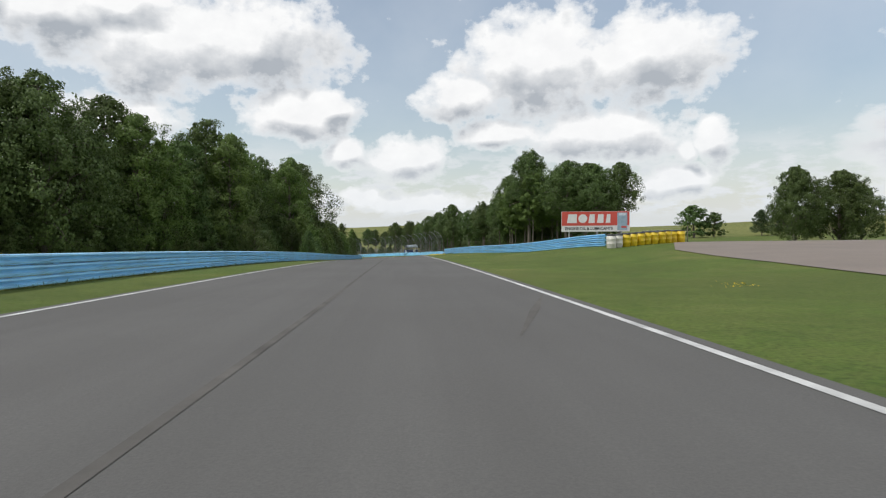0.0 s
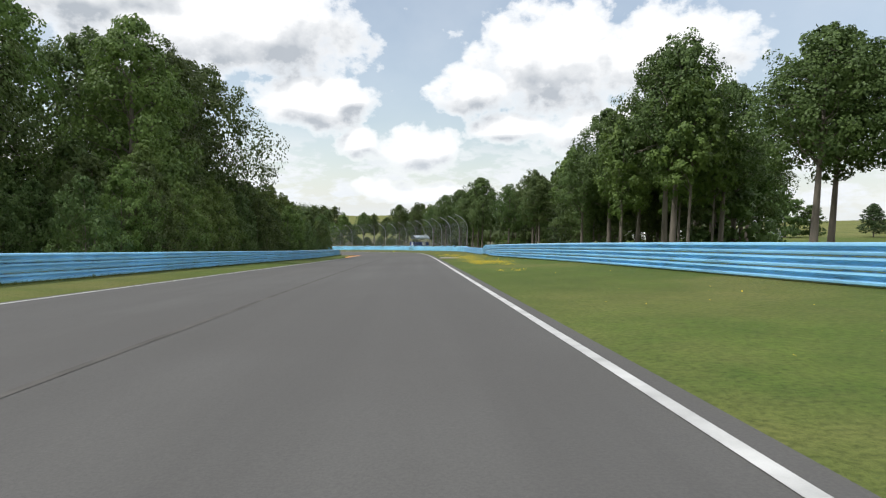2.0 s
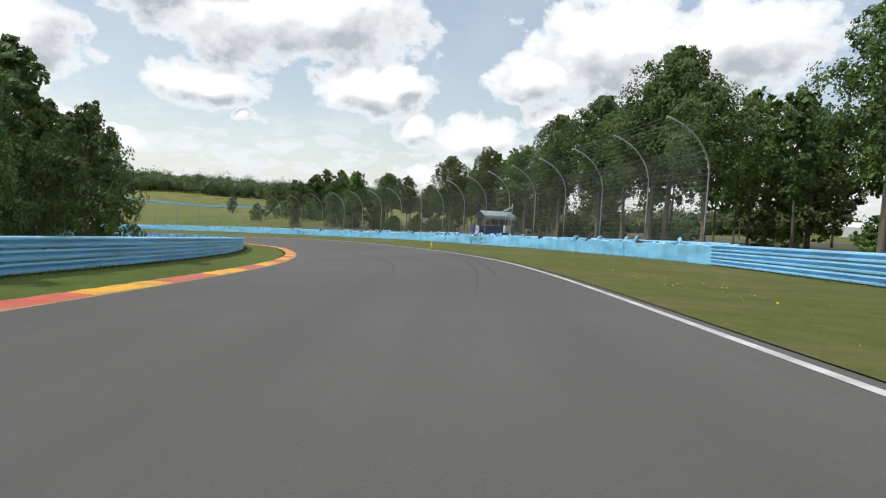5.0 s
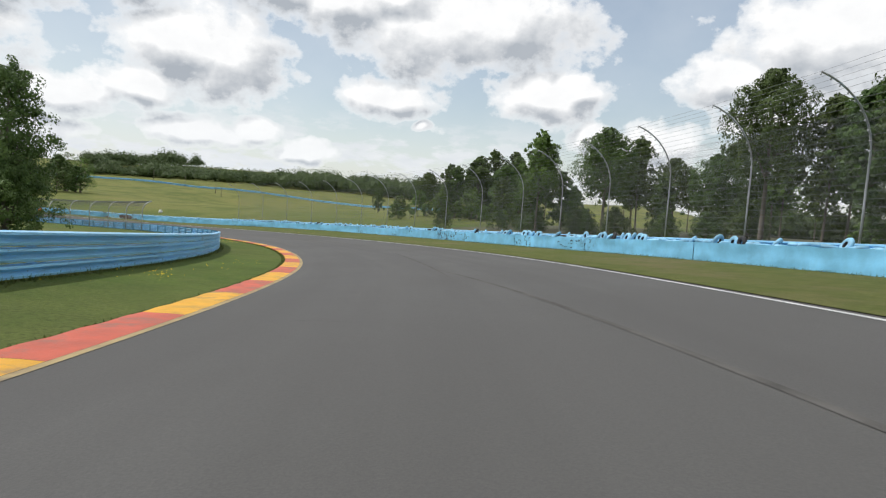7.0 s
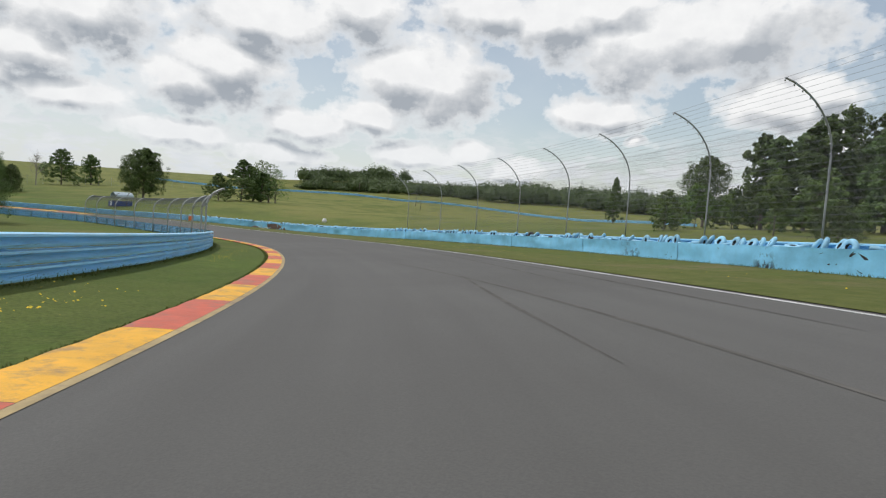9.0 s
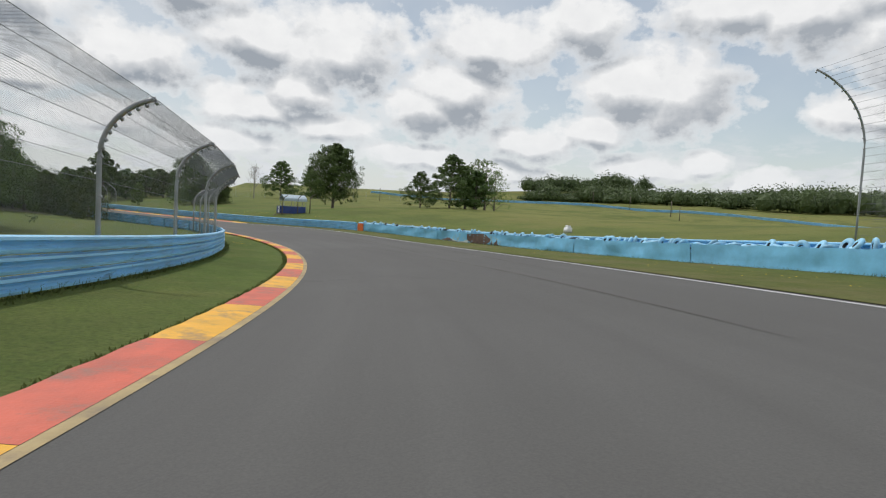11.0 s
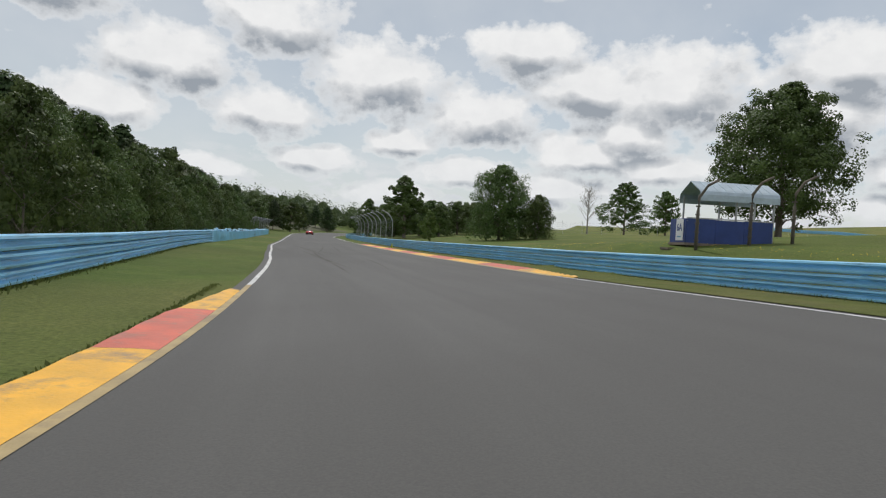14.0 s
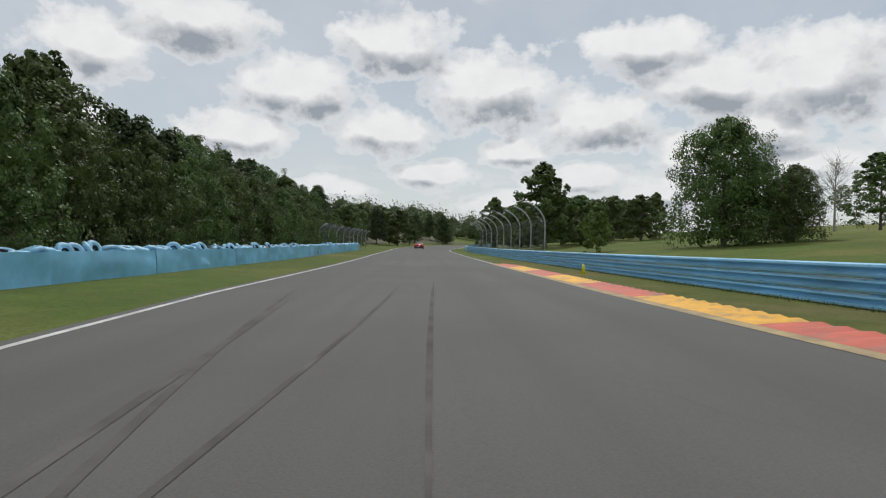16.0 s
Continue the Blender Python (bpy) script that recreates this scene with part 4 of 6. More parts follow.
def scuffs(s0, s1, count, root):
    """Black scrapes on the belt, each a thin ragged flake that follows its bulges."""
    rng = random.Random(int(s0 * 3))
    flip = pose(0, 0, 0, 0, 0, 180)
    verts, faces = [], []
    for k in range(count):
        u, q = rng.uniform(s0, s1), 0.12 + 0.72 * rng.random()
        a, b, turn = rng.uniform(0.05, 0.32), rng.uniform(0.015, 0.07), rng.gauss(0, 0.5)
        n = 7
        c = len(verts)
        for i in range(n):
            t = 2 * math.pi * i / n
            r = rng.uniform(0.45, 1.25)
            x, h = a * r * math.cos(t), b * r * math.sin(t)
            s, z = u + x * math.cos(turn) - h * math.sin(turn), min(0.88, max(0.03, q + x * math.sin(turn) + h * math.cos(turn)))
            d = 0.09 * noise.noise(Vector((s * 0.55, z * 1.3, 0))) + 0.04 * noise.noise(Vector((s * 1.9, z * 3, 5)))
            verts.append(frame_at(s, RIGHT_WALL, 0.0, 1.0) @ flip @ Vector((0, -d - 0.012, z - 0.02)))
        faces.append(tuple(range(c, c + n)))
    part("scuff_marks", mesh_of("scuff_marks", verts, faces, RUBBER), None, root, "black scrapes where the blue paint is torn")


for s0, s1, count in ((209.6, 213.6, 60), (257.8, 262.6, 150), (247.2, 249.8, 40), (240.2, 243.6, 35), (277.3, 277.9, 8), (280.4, 281.2, 8), (219.8, 220.2, 5), (270.0, 272.0, 14), (298.5, 300.5, 10), (326.0, 328.0, 12)):
    scuffs(s0, s1, count, first_wall if s0 < 270 else wall)
torn_sheet("faded_patch", 344.3, 351.9, (0.02, 0.02, 0.02, 0.06, 0.10), (0.55, 0.74, 0.80, 0.80, 0.72, 0.40), 0.004, FADED, "faded pale stretch of belt", wall, 0.08, 2)
torn_sheet("torn_hollow", 345.7, 349.2, (0.30, 0.03, 0.0, 0.02, 0.06, 0.30), (0.50, 0.82, 0.88, 0.88, 0.86, 0.84, 0.80), 0.012, BARE, "bare brown rubber where the belt is torn off", wall, 0.05, 4)
torn_sheet("torn_hole", 344.6, 345.2, (0.04, 0.02, 0.10), (0.14, 0.52, 0.40, 0.12), 0.012, BARE, "small ragged hole down to brown rubber", wall, 0.16, 5)
torn_sheet("torn_hole", 345.35, 345.65, (0.08, 0.06), (0.12, 0.34, 0.16), 0.012, BARE, "small ragged hole down to brown rubber", wall, 0.1, 6)
torn_sheet("torn_edge", 349.0, 351.6, (0.02, 0.05, 0.10, 0.12), (0.30, 0.12, 0.16, 0.20), 0.03, PALE_EDGE, "pale curled edge of the torn belt", wall, 0.06, 7)
torn_sheet("torn_hole", 351.5, 353.4, (0.08, 0.05, 0.06), (0.16, 0.34, 0.27, 0.10), 0.012, BARE, "dark ragged tear at the belt's foot", wall, 0.05, 8)
tyre_wall(423.4, 500.0, LEFT_RAIL, -1, 0.25)
back = guardrail(178.5, 370.3, lambda s: RIGHT_WALL(s) + 0.95, 1, 1, h0=0.72, label="light blue guardrail behind the tyre wall")


# ---- catch fences ----
def fence_curve(height, reach, bend):
    """Profile of a post: straight up, then bent over towards the track."""
    pts = [(0, 0.0)]
    straight = height - bend
    pts.append((0, straight * 0.5))
    for k in range(11):
        a = k / 10 * radians(72)
        r = reach / (1 - math.cos(radians(72)))
        pts.append((r * (1 - math.cos(a)), straight + bend * math.sin(a) / math.sin(radians(72))))
    return pts


def catch_fence(s0, s1, off, side, height, reach, bend, pitch_s, wires, mesh_gap, label, mesh_low=0.9, thick=0.06, wire_low=0.6, r=0.0028):
    root = thing("catch_fence", Matrix.Identity(4), label, "catch fence", "catch fences")
    prof = fence_curve(height, reach, bend)
    pv, pf = tube_data([(0, -d, h) for d, h in prof], [thick] * len(prof), 8)
    # brackets on the outer side of the bend and along the shaft hold the cables
    clips = []
    for k in range(12):
        q = 0.35 + k / 11 * (len(prof) - 1.4)
        d, h = (float(np.interp(q, range(len(prof)), [v[j] for v in prof])) for j in (0, 1))
        clips.append(tube_data([(-0.02, -d - 0.02, h - 0.06), (0.02, -d - 0.05, h - 0.12)], [thick * 0.85, thick * 0.7], 5))
    pv, pf = joined([(pv, pf)] + clips)
    post = mesh_of("fence_post", pv, pf, GALV, True)
    n = len(s0) - 1 if isinstance(s0, list) else max(1, int(round((s1 - s0) / pitch_s)))
    flip = pose(0, 0, 0, 0, 0, 180) if side > 0 else Matrix.Identity(4)
    frames = []
    for i in range(n + 1):
        m = frame_at(s0[i] if isinstance(s0, list) else s0 + i * (s1 - s0) / n, off, 0, 1.0)
        up = Matrix.LocRotScale(m.translation, Vector((m[0][0], m[1][0], 0)).to_track_quat("X", "Z"), None) @ flip
        frames.append(up)
        ob = new("fence_post", post)
        ob.parent = root
        ob.matrix_world = up
    hs = np.array([h for d, h in prof])
    ds = np.array([d for d, h in prof])
    arc = np.concatenate([[0], np.cumsum(np.hypot(np.diff(hs), np.diff(ds)))])

    def at(u, q):
        """Place at u posts along and q metres up the profile."""
        i = min(int(u), n - 1)
        loc = Vector((0, -float(np.interp(q, arc, ds)), float(np.interp(q, arc, hs))))
        return (frames[i] @ loc).lerp(frames[i + 1] @ loc, u - i)

    for w in range(wires):
        q = wire_low + (arc[-1] - wire_low) * w / (wires - 1)
        v, f = tube_data([at(u, q) for u in range(n + 1)], [0.0065] * (n + 1), 3, False)
        part("wire", mesh_of("wire", v, f, WIRE), None, root)
    # woven mesh: two families of slanting wires
    verts, faces = [], []
    q0, q1 = 0.3, min(arc[-1], mesh_low)
    step = mesh_gap / pitch_s
    rows = [q0 + (q1 - q0) * k / 7 for k in range(8)]
    lean = (q1 - q0) / pitch_s
    count = int((n + 2 * lean) / step)
    for sign in (1, -1):
        for c in range(count):
            u0 = -lean + c * step if sign > 0 else c * step
            last = None
            for q in rows:
                u = u0 + sign * (q - q0) / pitch_s
                if 0 <= u <= n:
                    p = at(u, q)
                    k = len(verts)
                    verts += [p + Vector((0, 0, r * 1.4)), p - Vector((0, 0, r * 1.4))]
                    if last is not None:
                        faces.append((last, k, k + 1, last + 1))
                    last = k
                else:
                    last = None
    ob = part("wire_mesh", mesh_of("wire_mesh", verts, faces, WIRE), None, root)
    ob["kind"] = "stuff"
    return root


POST_AT = np.interp(range(24), [0, 13, 19, 23], [181.5, 254.5, 294.9, 321.8]).tolist()
catch_fence(POST_AT, None, lambda s: float(np.interp(s, [181, 300, 322], [16.4, 16.4, 16.0])), 1, 7.35, 2.55, 2.9, 5.85, 26, 0.085, "tall curved catch fence of wire mesh on steel posts", 6.2, 0.042, 0.8, 0.0018)
catch_fence([301.5, 308.8, 316.1, 323.4, 330.7, 338.0, 346.5, 354.8, 362.6, 367.2], None, lambda s: LEFT_RAIL(s) - 0.36, -1, 4.1, 1.15, 1.35, 7.3, 7, 0.055, "galvanised catch fence with bent post tops behind the rail", 6.0, 0.06, 2.2, 0.0018)
catch_fence(466.0, 560.0, lambda s: RIGHT_FAR(s) + 2.6, 1, 5.6, 1.9, 2.2, 6.5, 14, 0.12, "curved catch fence beside the far straight", 4.2)
catch_fence(474.0, 522.0, lambda s: LEFT_RAIL(s) - 1.3, -1, 3.2, 0.8, 0.9, 6.0, 6, 0.1, "low curved catch fence behind the tyre wall", 3.4)


# ---- trees ----
def sprays(rng, centres, outs, radii, per, size, flat=0.7):
    """Leaves as small bent diamonds, massed on the outer and upper side of each clump."""
    n = len(centres)
    c, o, r = (np.repeat(np.asarray(v, float), per, 0) for v in (centres, outs, radii))
    m = n * per
    unit = lambda v: v / (np.linalg.norm(v, axis=1)[:, None] + 1e-9)
    e = unit(unit(rng.normal(size=(m, 3))) + 0.5 * o + (0, 0, 0.1))
    p = c + e * (r * rng.uniform(0.1, 1.0, m) ** 0.45)[:, None] * (1, 1, flat)
    nrm = unit(0.6 * e + 0.6 * o + (0, 0, 0.15) + 0.45 * rng.normal(size=(m, 3)))
    a = unit(np.cross(nrm, rng.normal(size=(m, 3))))
    b = np.cross(nrm, a)
    k = (1.2 * size * rng.uniform(0.6, 1.35, m))[:, None]
    quad = np.stack([p - a * k * 0.5, p + b * k * 0.43 + a * 0.08 * k - nrm * 0.06 * k, p + a * k * 0.5, p - b * k * 0.43 + a * 0.05 * k - nrm * 0.06 * k], 1)
    return quad.reshape(-1, 3)


def limb(rng, a, b, r0, r1, sides=6):
    pts = [Vector(a).lerp(Vector(b), t) for t in (0, 0.35, 0.7, 1.0)]
    for p in pts[1:3]:
        p += Vector(rng.normal(size=3) * 0.05 * (Vector(b) - Vector(a)).length)
    return tube_data(pts, [r0, r0 * 0.7 + r1 * 0.3, r0 * 0.4 + r1 * 0.6, r1], sides, False)


# bare share of the trunk, half width of the crown, trunk radius, share of full width at rising heights
FORMS = {"broad": (0.05, 3.9, 0.26, (0.86, 1.0, 1.0, 0.88, 0.64, 0.24)),
         "round": (0.02, 4.2, 0.24, (0.95, 1.0, 0.98, 0.88, 0.66, 0.26)),
         "oak": (0.12, 3.9, 0.20, (0.85, 1.0, 0.98, 0.84, 0.60, 0.22)),
         "tall": (0.06, 2.6, 0.20, (0.80, 0.98, 1.0, 0.86, 0.60, 0.20)),
         "shade": (0.36, 2.5, 0.17, (0.55, 0.92, 1.0, 0.90, 0.62, 0.22)),
         "pole": (0.30, 2.1, 0.10, (0.55, 0.86, 1.0, 0.88, 0.60, 0.20)),
         "cone": (0.06, 3.0, 0.12, (0.92, 1.0, 0.80, 0.58, 0.36, 0.10)),
         "bush": (0.0, 4.2, 0.10, (0.95, 1.0, 0.96, 0.82, 0.56, 0.22)),
         "pine": (0.06, 3.0, 0.12, (0.95, 1.0, 0.82, 0.62, 0.42, 0.12))}


def tree(form, seed, leaf, lobes, clumps, per, size, open_=0.0):
    """A tree of about 10 m: tapered trunk, limbs that end in lobes of the crown, and leaves in clumps on each lobe."""
    rng = np.random.default_rng(seed)
    bare, wide, girth, prof = FORMS[form]
    pine = form == "pine"
    z0, top = bare * 10.0, 10.0
    sway = rng.uniform(-0.35, 0.35, 2)
    tubes = [tube_data([(0, 0, -0.4), (0.02, 0, 0.5), (sway[0] * 0.4, sway[1] * 0.4, 4.0), (sway[0], sway[1], 9.2)], [girth * 1.25, girth, girth * 0.62, 0.03], 9, False)]
    cc, oo, rr = [], [], []
    for i in range(lobes):
        f = ((i + 0.5 + rng.uniform(-0.3, 0.3)) / lobes) ** 0.92
        w = wide * float(np.interp(f, np.linspace(0, 1, 6), prof)) * rng.uniform(0.78, 1.14)
        turn = i * 2.39996 + rng.uniform(-0.5, 0.5)
        side = np.array([math.cos(turn), math.sin(turn), 0.0])
        reach = rng.uniform(0.50, 0.78) if f < 0.9 else 0.2
        z = z0 + (top - z0) * (0.07 + 0.84 * f)
        lobe = side * w * reach + np.array([sway[0] * f, sway[1] * f, z])
        size_l = (0.36 * w + 0.5) * rng.uniform(0.8, 1.2) * (1 - 0.15 * open_) * (0.62 if pine else 1.0)
        foot = max(0.1 * z0 + 0.6, z - w * reach * (0.25 if pine else 0.75))
        tubes.append(limb(rng, (sway[0] * foot / 10, sway[1] * foot / 10, foot), lobe - side * 0.2 * w, girth * 0.34 * (1.1 - 0.7 * f), 0.018, 5))
        for k in range(clumps):
            d = rng.normal(size=3)
            d /= np.linalg.norm(d)
            d = d + 0.5 * side + np.array([0, 0, 0.2])
            d /= np.linalg.norm(d)
            squash = np.array([1.0, 1.0, 0.42 if pine else 0.95])
            c = lobe + d * size_l * squash * rng.uniform(0.55, 1.12)
            cc.append(c)
            oo.append(d)
            rr.append(size_l * rng.uniform(0.28, 0.50) * (1 - 0.25 * open_))
            if k % 4 == 0:
                tubes.append(limb(rng, lobe - side * 0.2 * w, c, 0.022, 0.008, 3))
    quads = sprays(rng, cc, oo, rr, per, size, 0.45 if pine else 0.85)
    if open_ < 0.5:
        # the shaded inside of the crown
        quads = np.concatenate([quads, sprays(rng, [np.array([c[0] * 0.55, c[1] * 0.55, c[2] - 0.2]) for c in cc[::3]], oo[::3], [0.75] * len(cc[::3]), 12, size * 2.0)])
    tv, tf = joined(tubes)
    faces = np.arange(len(quads)).reshape(-1, 4)
    return mesh_of("trunk", tv, tf, BARK, True), mesh_of("crown", quads.tolist(), faces.tolist(), leaf)


SPECIES = {}


def species(key, label, category, args):
    SPECIES[key] = (*tree(*args), label, category)


species("oak", "broad leafy oak with open dark green crown on the grass", "tree", ("oak", 1, LEAF_OAK, 30, 11, 34, 0.17, 0.5))
species("oak2", "broad leafy tree with dark green crown at the wood's edge", "tree", ("broad", 2, LEAF_OAK, 20, 8, 30, 0.27))
species("maple", "tall leafy tree with fresh green crown", "tree", ("tall", 3, LEAF_LIGHT, 20, 7, 32, 0.24))
species("tall", "tall dark green leafy tree", "tree", ("tall", 4, LEAF_OAK, 20, 7, 32, 0.24))
species("pole", "slender tree with a long bare trunk and high crown", "tree", ("pole", 5, LEAF_OAK, 20, 8, 32, 0.17, 0.45))
species("pole2", "slender leafy tree with a bare lower trunk", "tree", ("pole", 6, LEAF_LIGHT, 20, 8, 32, 0.17, 0.45))
species("bush", "dense green bush at the edge of the grass", "bush", ("bush", 7, LEAF_LIGHT, 14, 7, 32, 0.36))
species("pine", "dark green conifer with layered branches", "conifer", ("pine", 8, LEAF_PINE, 74, 6, 34, 0.14, 0.4))
species("cone", "dark leafy tree tapering to an open top", "tree", ("cone", 9, LEAF_OAK, 36, 10, 44, 0.15, 0.6))
species("big_oak", "tall old tree with dense dark green crown down to the ground", "tree", ("broad", 11, LEAF_OAK, 34, 11, 62, 0.112))
species("big_oak2", "tall old tree with uneven dark green crown at the wood's edge", "tree", ("broad", 31, LEAF_OAK, 30, 12, 62, 0.112))
species("big_light", "tall leafy tree with fresh light green crown at the wood's edge", "tree", ("tall", 33, LEAF_LIGHT, 32, 10, 62, 0.108))
species("big_tall", "tall leafy tree with dense green crown behind the guardrail", "tree", ("tall", 12, LEAF_OAK, 32, 10, 62, 0.108))
species("edge_bush", "thick green bush behind the guardrail", "bush", ("bush", 13, LEAF_OAK, 22, 10, 52, 0.175))
species("light_bush", "fresh green bush behind the guardrail", "bush", ("bush", 14, LEAF_LIGHT, 22, 10, 52, 0.175))
species("shade", "tall tree with thick bare trunk and high leafy crown", "tree", ("shade", 15, LEAF_OAK, 28, 11, 54, 0.108))
species("shade2", "tall straight tree with bare lower trunk and open crown", "tree", ("shade", 35, LEAF_OAK, 24, 11, 54, 0.108, 0.3))
species("lone_oak", "broad old oak with dense dark crown alone on the grass", "tree", ("oak", 21, LEAF_OAK, 46, 13, 84, 0.112, 0.45))
species("round_oak", "dense rounded tree, its crown reaching down to the grass", "tree", ("round", 22, LEAF_OAK, 44, 13, 48, 0.14))
species("sparse", "half bare tree with thin pale leaves", "tree", ("oak", 16, LEAF_LIGHT, 26, 10, 9, 0.15, 1.0))


def plant(key, x, y, height, wide=1.0, z=None, group=""):
    trunk, crown, label, category = SPECIES[key]
    k = height / 10.0
    root = thing(category, Matrix.LocRotScale((x, y, (ground_z(x, y) if z is None else z) - 0.05), Euler((0, 0, random.uniform(0, 6.28))), (k * wide, k * wide, k)), label, category, group)
    part("trunk", trunk, None, root)
    part("crown", crown, None, root)
    return root


def wood(keys, s0, s1, l0, l1, gap, height, group, jitter=0.5, wide=1.15, inside=None):
    """Trees in loose rows along the road."""
    l = l0
    while (l - l1) * (1 if l1 > l0 else -1) < 0:
        s = s0 + random.uniform(0, gap)
        while s < s1:
            p = P(s + random.uniform(-jitter, jitter) * gap, l + random.uniform(-jitter, jitter) * gap * 0.6)
            key, tall = random.choice(keys), height * random.uniform(0.78, 1.12)
            tall *= 1.02 if key == "pine" else 1.0
            if inside is None or inside(p.x, p.y):
                plant(key, p.x, p.y, tall, wide, p.z, group)
            s += gap * random.uniform(0.8, 1.2)
        l += gap * (1 if l1 > l0 else -1)


def forest_floor(s0, s1, l0, l1):
    me = strip("forest_floor", s0, s1, l0, l1, 0.06, FLOOR, 4.0, 10)
    tagged(new("forest_floor", me), "dark leaf litter under the trees", "ground", kind="structure")


FLOOR = surface("leaf_litter", (0.085, 0.075, 0.042), 0.95, vary=0.4, scale=0.5, fine=6, bump=0.5, tint=(0.10, 0.115, 0.045))
forest_floor(150, 280, 24, 72)
forest_floor(100, 200, lambda s: -14.0, lambda s: -48.0)
forest_floor(396, 640, -15, -62)
# wood beside the first straight, its edge slanting towards the track
for row, (s_from, off) in enumerate([(107.1, -20.0), (92, -25.0), (78.5, -31.0), (68.2, -37.0), (55.8, -44.0), (45.5, -52.0)]):
    wood(["big_oak", "big_tall", "big_oak2", "big_light"], s_from, 137.8 if row < 2 else s_from + 30, off, off - 4, 6.6, 21.5, "wood beside the straight", wide=0.84)
wood(["edge_bush", "edge_bush", "edge_bush", "light_bush"], 92, 180, -12.6, -14, 4.2, 6.2, "bushes along the wood's edge", 0.3, 0.72)
wood(["edge_bush", "light_bush", "big_light"], 100, 182, -16.2, -18, 4.6, 9.0, "bushes along the wood's edge", 0.3, 0.8)
for k in range(17):
    q = P(42 + k * 4.0, -53 + k * 2.1)
    plant("edge_bush", q.x, q.y, random.uniform(6.0, 9.0), 0.85, q.z, "bushes along the wood's edge")
wood(["edge_bush"], 84, 108, -19.5, -21, 4.6, 6.5, "bushes along the wood's edge", 0.3, 0.8)
wood(["oak2", "tall"], 141.9, 200.7, -20, -34, 9.0, 11.0, "young trees at the wood's end")
for key, x, y, h, wd in [("big_tall", -81, 237, 16.0, 0.85), ("big_oak", -86, 232, 12.0, 0.95), ("oak2", -92, 240, 9.0, 0.9), ("edge_bush", -80, 236, 9.0, 0.95), ("edge_bush", -84.5, 238.5, 7.0, 0.9), ("tall", -90, 226, 13.0, 0.9), ("big_tall", -85, 239.5, 10.5, 0.95)]:
    plant(key, x, y, h, wd, None, "trees inside the turn")


# wood outside the first turn, cut by two straight edges
def east_wood(x, y):
    return x < 0.69 * (y - 80) - 4.5 and x < 0.318 * y - 1


wood(["pole", "pole2", "shade2"], 100, 154.1, 26, 34, 7.0, 15.0, "wood behind the guardrail", 0.5, 0.9, east_wood)
wood(["shade", "shade2", "big_tall"], 103, 154.1, 28, 36, 7.5, 18.0, "wood behind the guardrail", 0.4, 0.9, east_wood)
wood(["shade", "tall", "oak2"], 103, 154.1, 37, 62, 8.5, 17.5, "wood behind the guardrail", 0.5, 0.95, east_wood)
wood(["shade2", "pole2", "shade"], 154.1, 214, 25, 32, 7.0, 15.5, "wood behind the catch fence", wide=0.95)
wood(["pole", "pole2", "pole", "tall"], 154.1, 214, 33, 58, 7.5, 15.5, "wood behind the catch fence", wide=0.95)
wood(["pole", "pole2", "pole"], 214, 246, 30, 40, 8.0, 11.0, "wood behind the catch fence", wide=0.9)
wood(["pole", "pole2", "shade", "pole2"], 246, 276, 27, 60, 8.5, 10.5, "wood behind the catch fence", wide=0.95)
wood(["pole", "pole2"], 212, 242, 44, 66, 11.0, 11.5, "wood behind the catch fence", wide=0.95)
for key, st, off, h, wd in [("shade", 211, 23, 14.0, 0.9), ("pole", 214.5, 24, 12.0, 1.0), ("shade", 206, 24.5, 15.0, 0.9), ("shade2", 219.5, 24, 11.5, 0.95), ("pole2", 226.5, 27, 12.4, 0.9), ("shade", 197, 25, 17.0, 0.9), ("shade2", 231, 26, 13.0, 0.72), ("pole2", 234, 30, 13.2, 1.0), ("shade", 242, 29, 13.4, 0.85), ("pole", 238.5, 32, 11.0, 0.9), ("pine", 158, 27.5, 9.0, 1.0)]:
    q = P(st, off)
    plant(key, q.x, q.y, h, wd, q.z, "wood behind the catch fence")
for k in range(14):
    plant(random.choice(["shade", "tall", "pole", "tall"]), -68 + random.uniform(-13, 13), 317 + random.uniform(-10, 12), random.uniform(9, 16), random.uniform(0.75, 1.15), None, "group of trees by the turn")
for k in range(16):
    plant("bush", -66 + random.uniform(-16, 13), 308 + random.uniform(-4, 16), random.uniform(2.5, 6.5), 1.0, None, "undergrowth by the turn")
wood(["pole", "pole2", "tall"], 236, 290, 38, 62, 9.0, 7.5, "young trees behind the catch fence", wide=1.0)
wood(["bush"], 212, 244, 34, 46, 7.0, 3.2, "undergrowth behind the catch fence", 0.6, 1.1)
wood(["edge_bush"], 243, 280, 27, 34, 4.6, 3.2, "undergrowth behind the catch fence", 0.6, 1.1)
wood(["bush"], 158, 236, 30, 46, 9.0, 2.6, "undergrowth behind the catch fence", 0.6, 1.2)
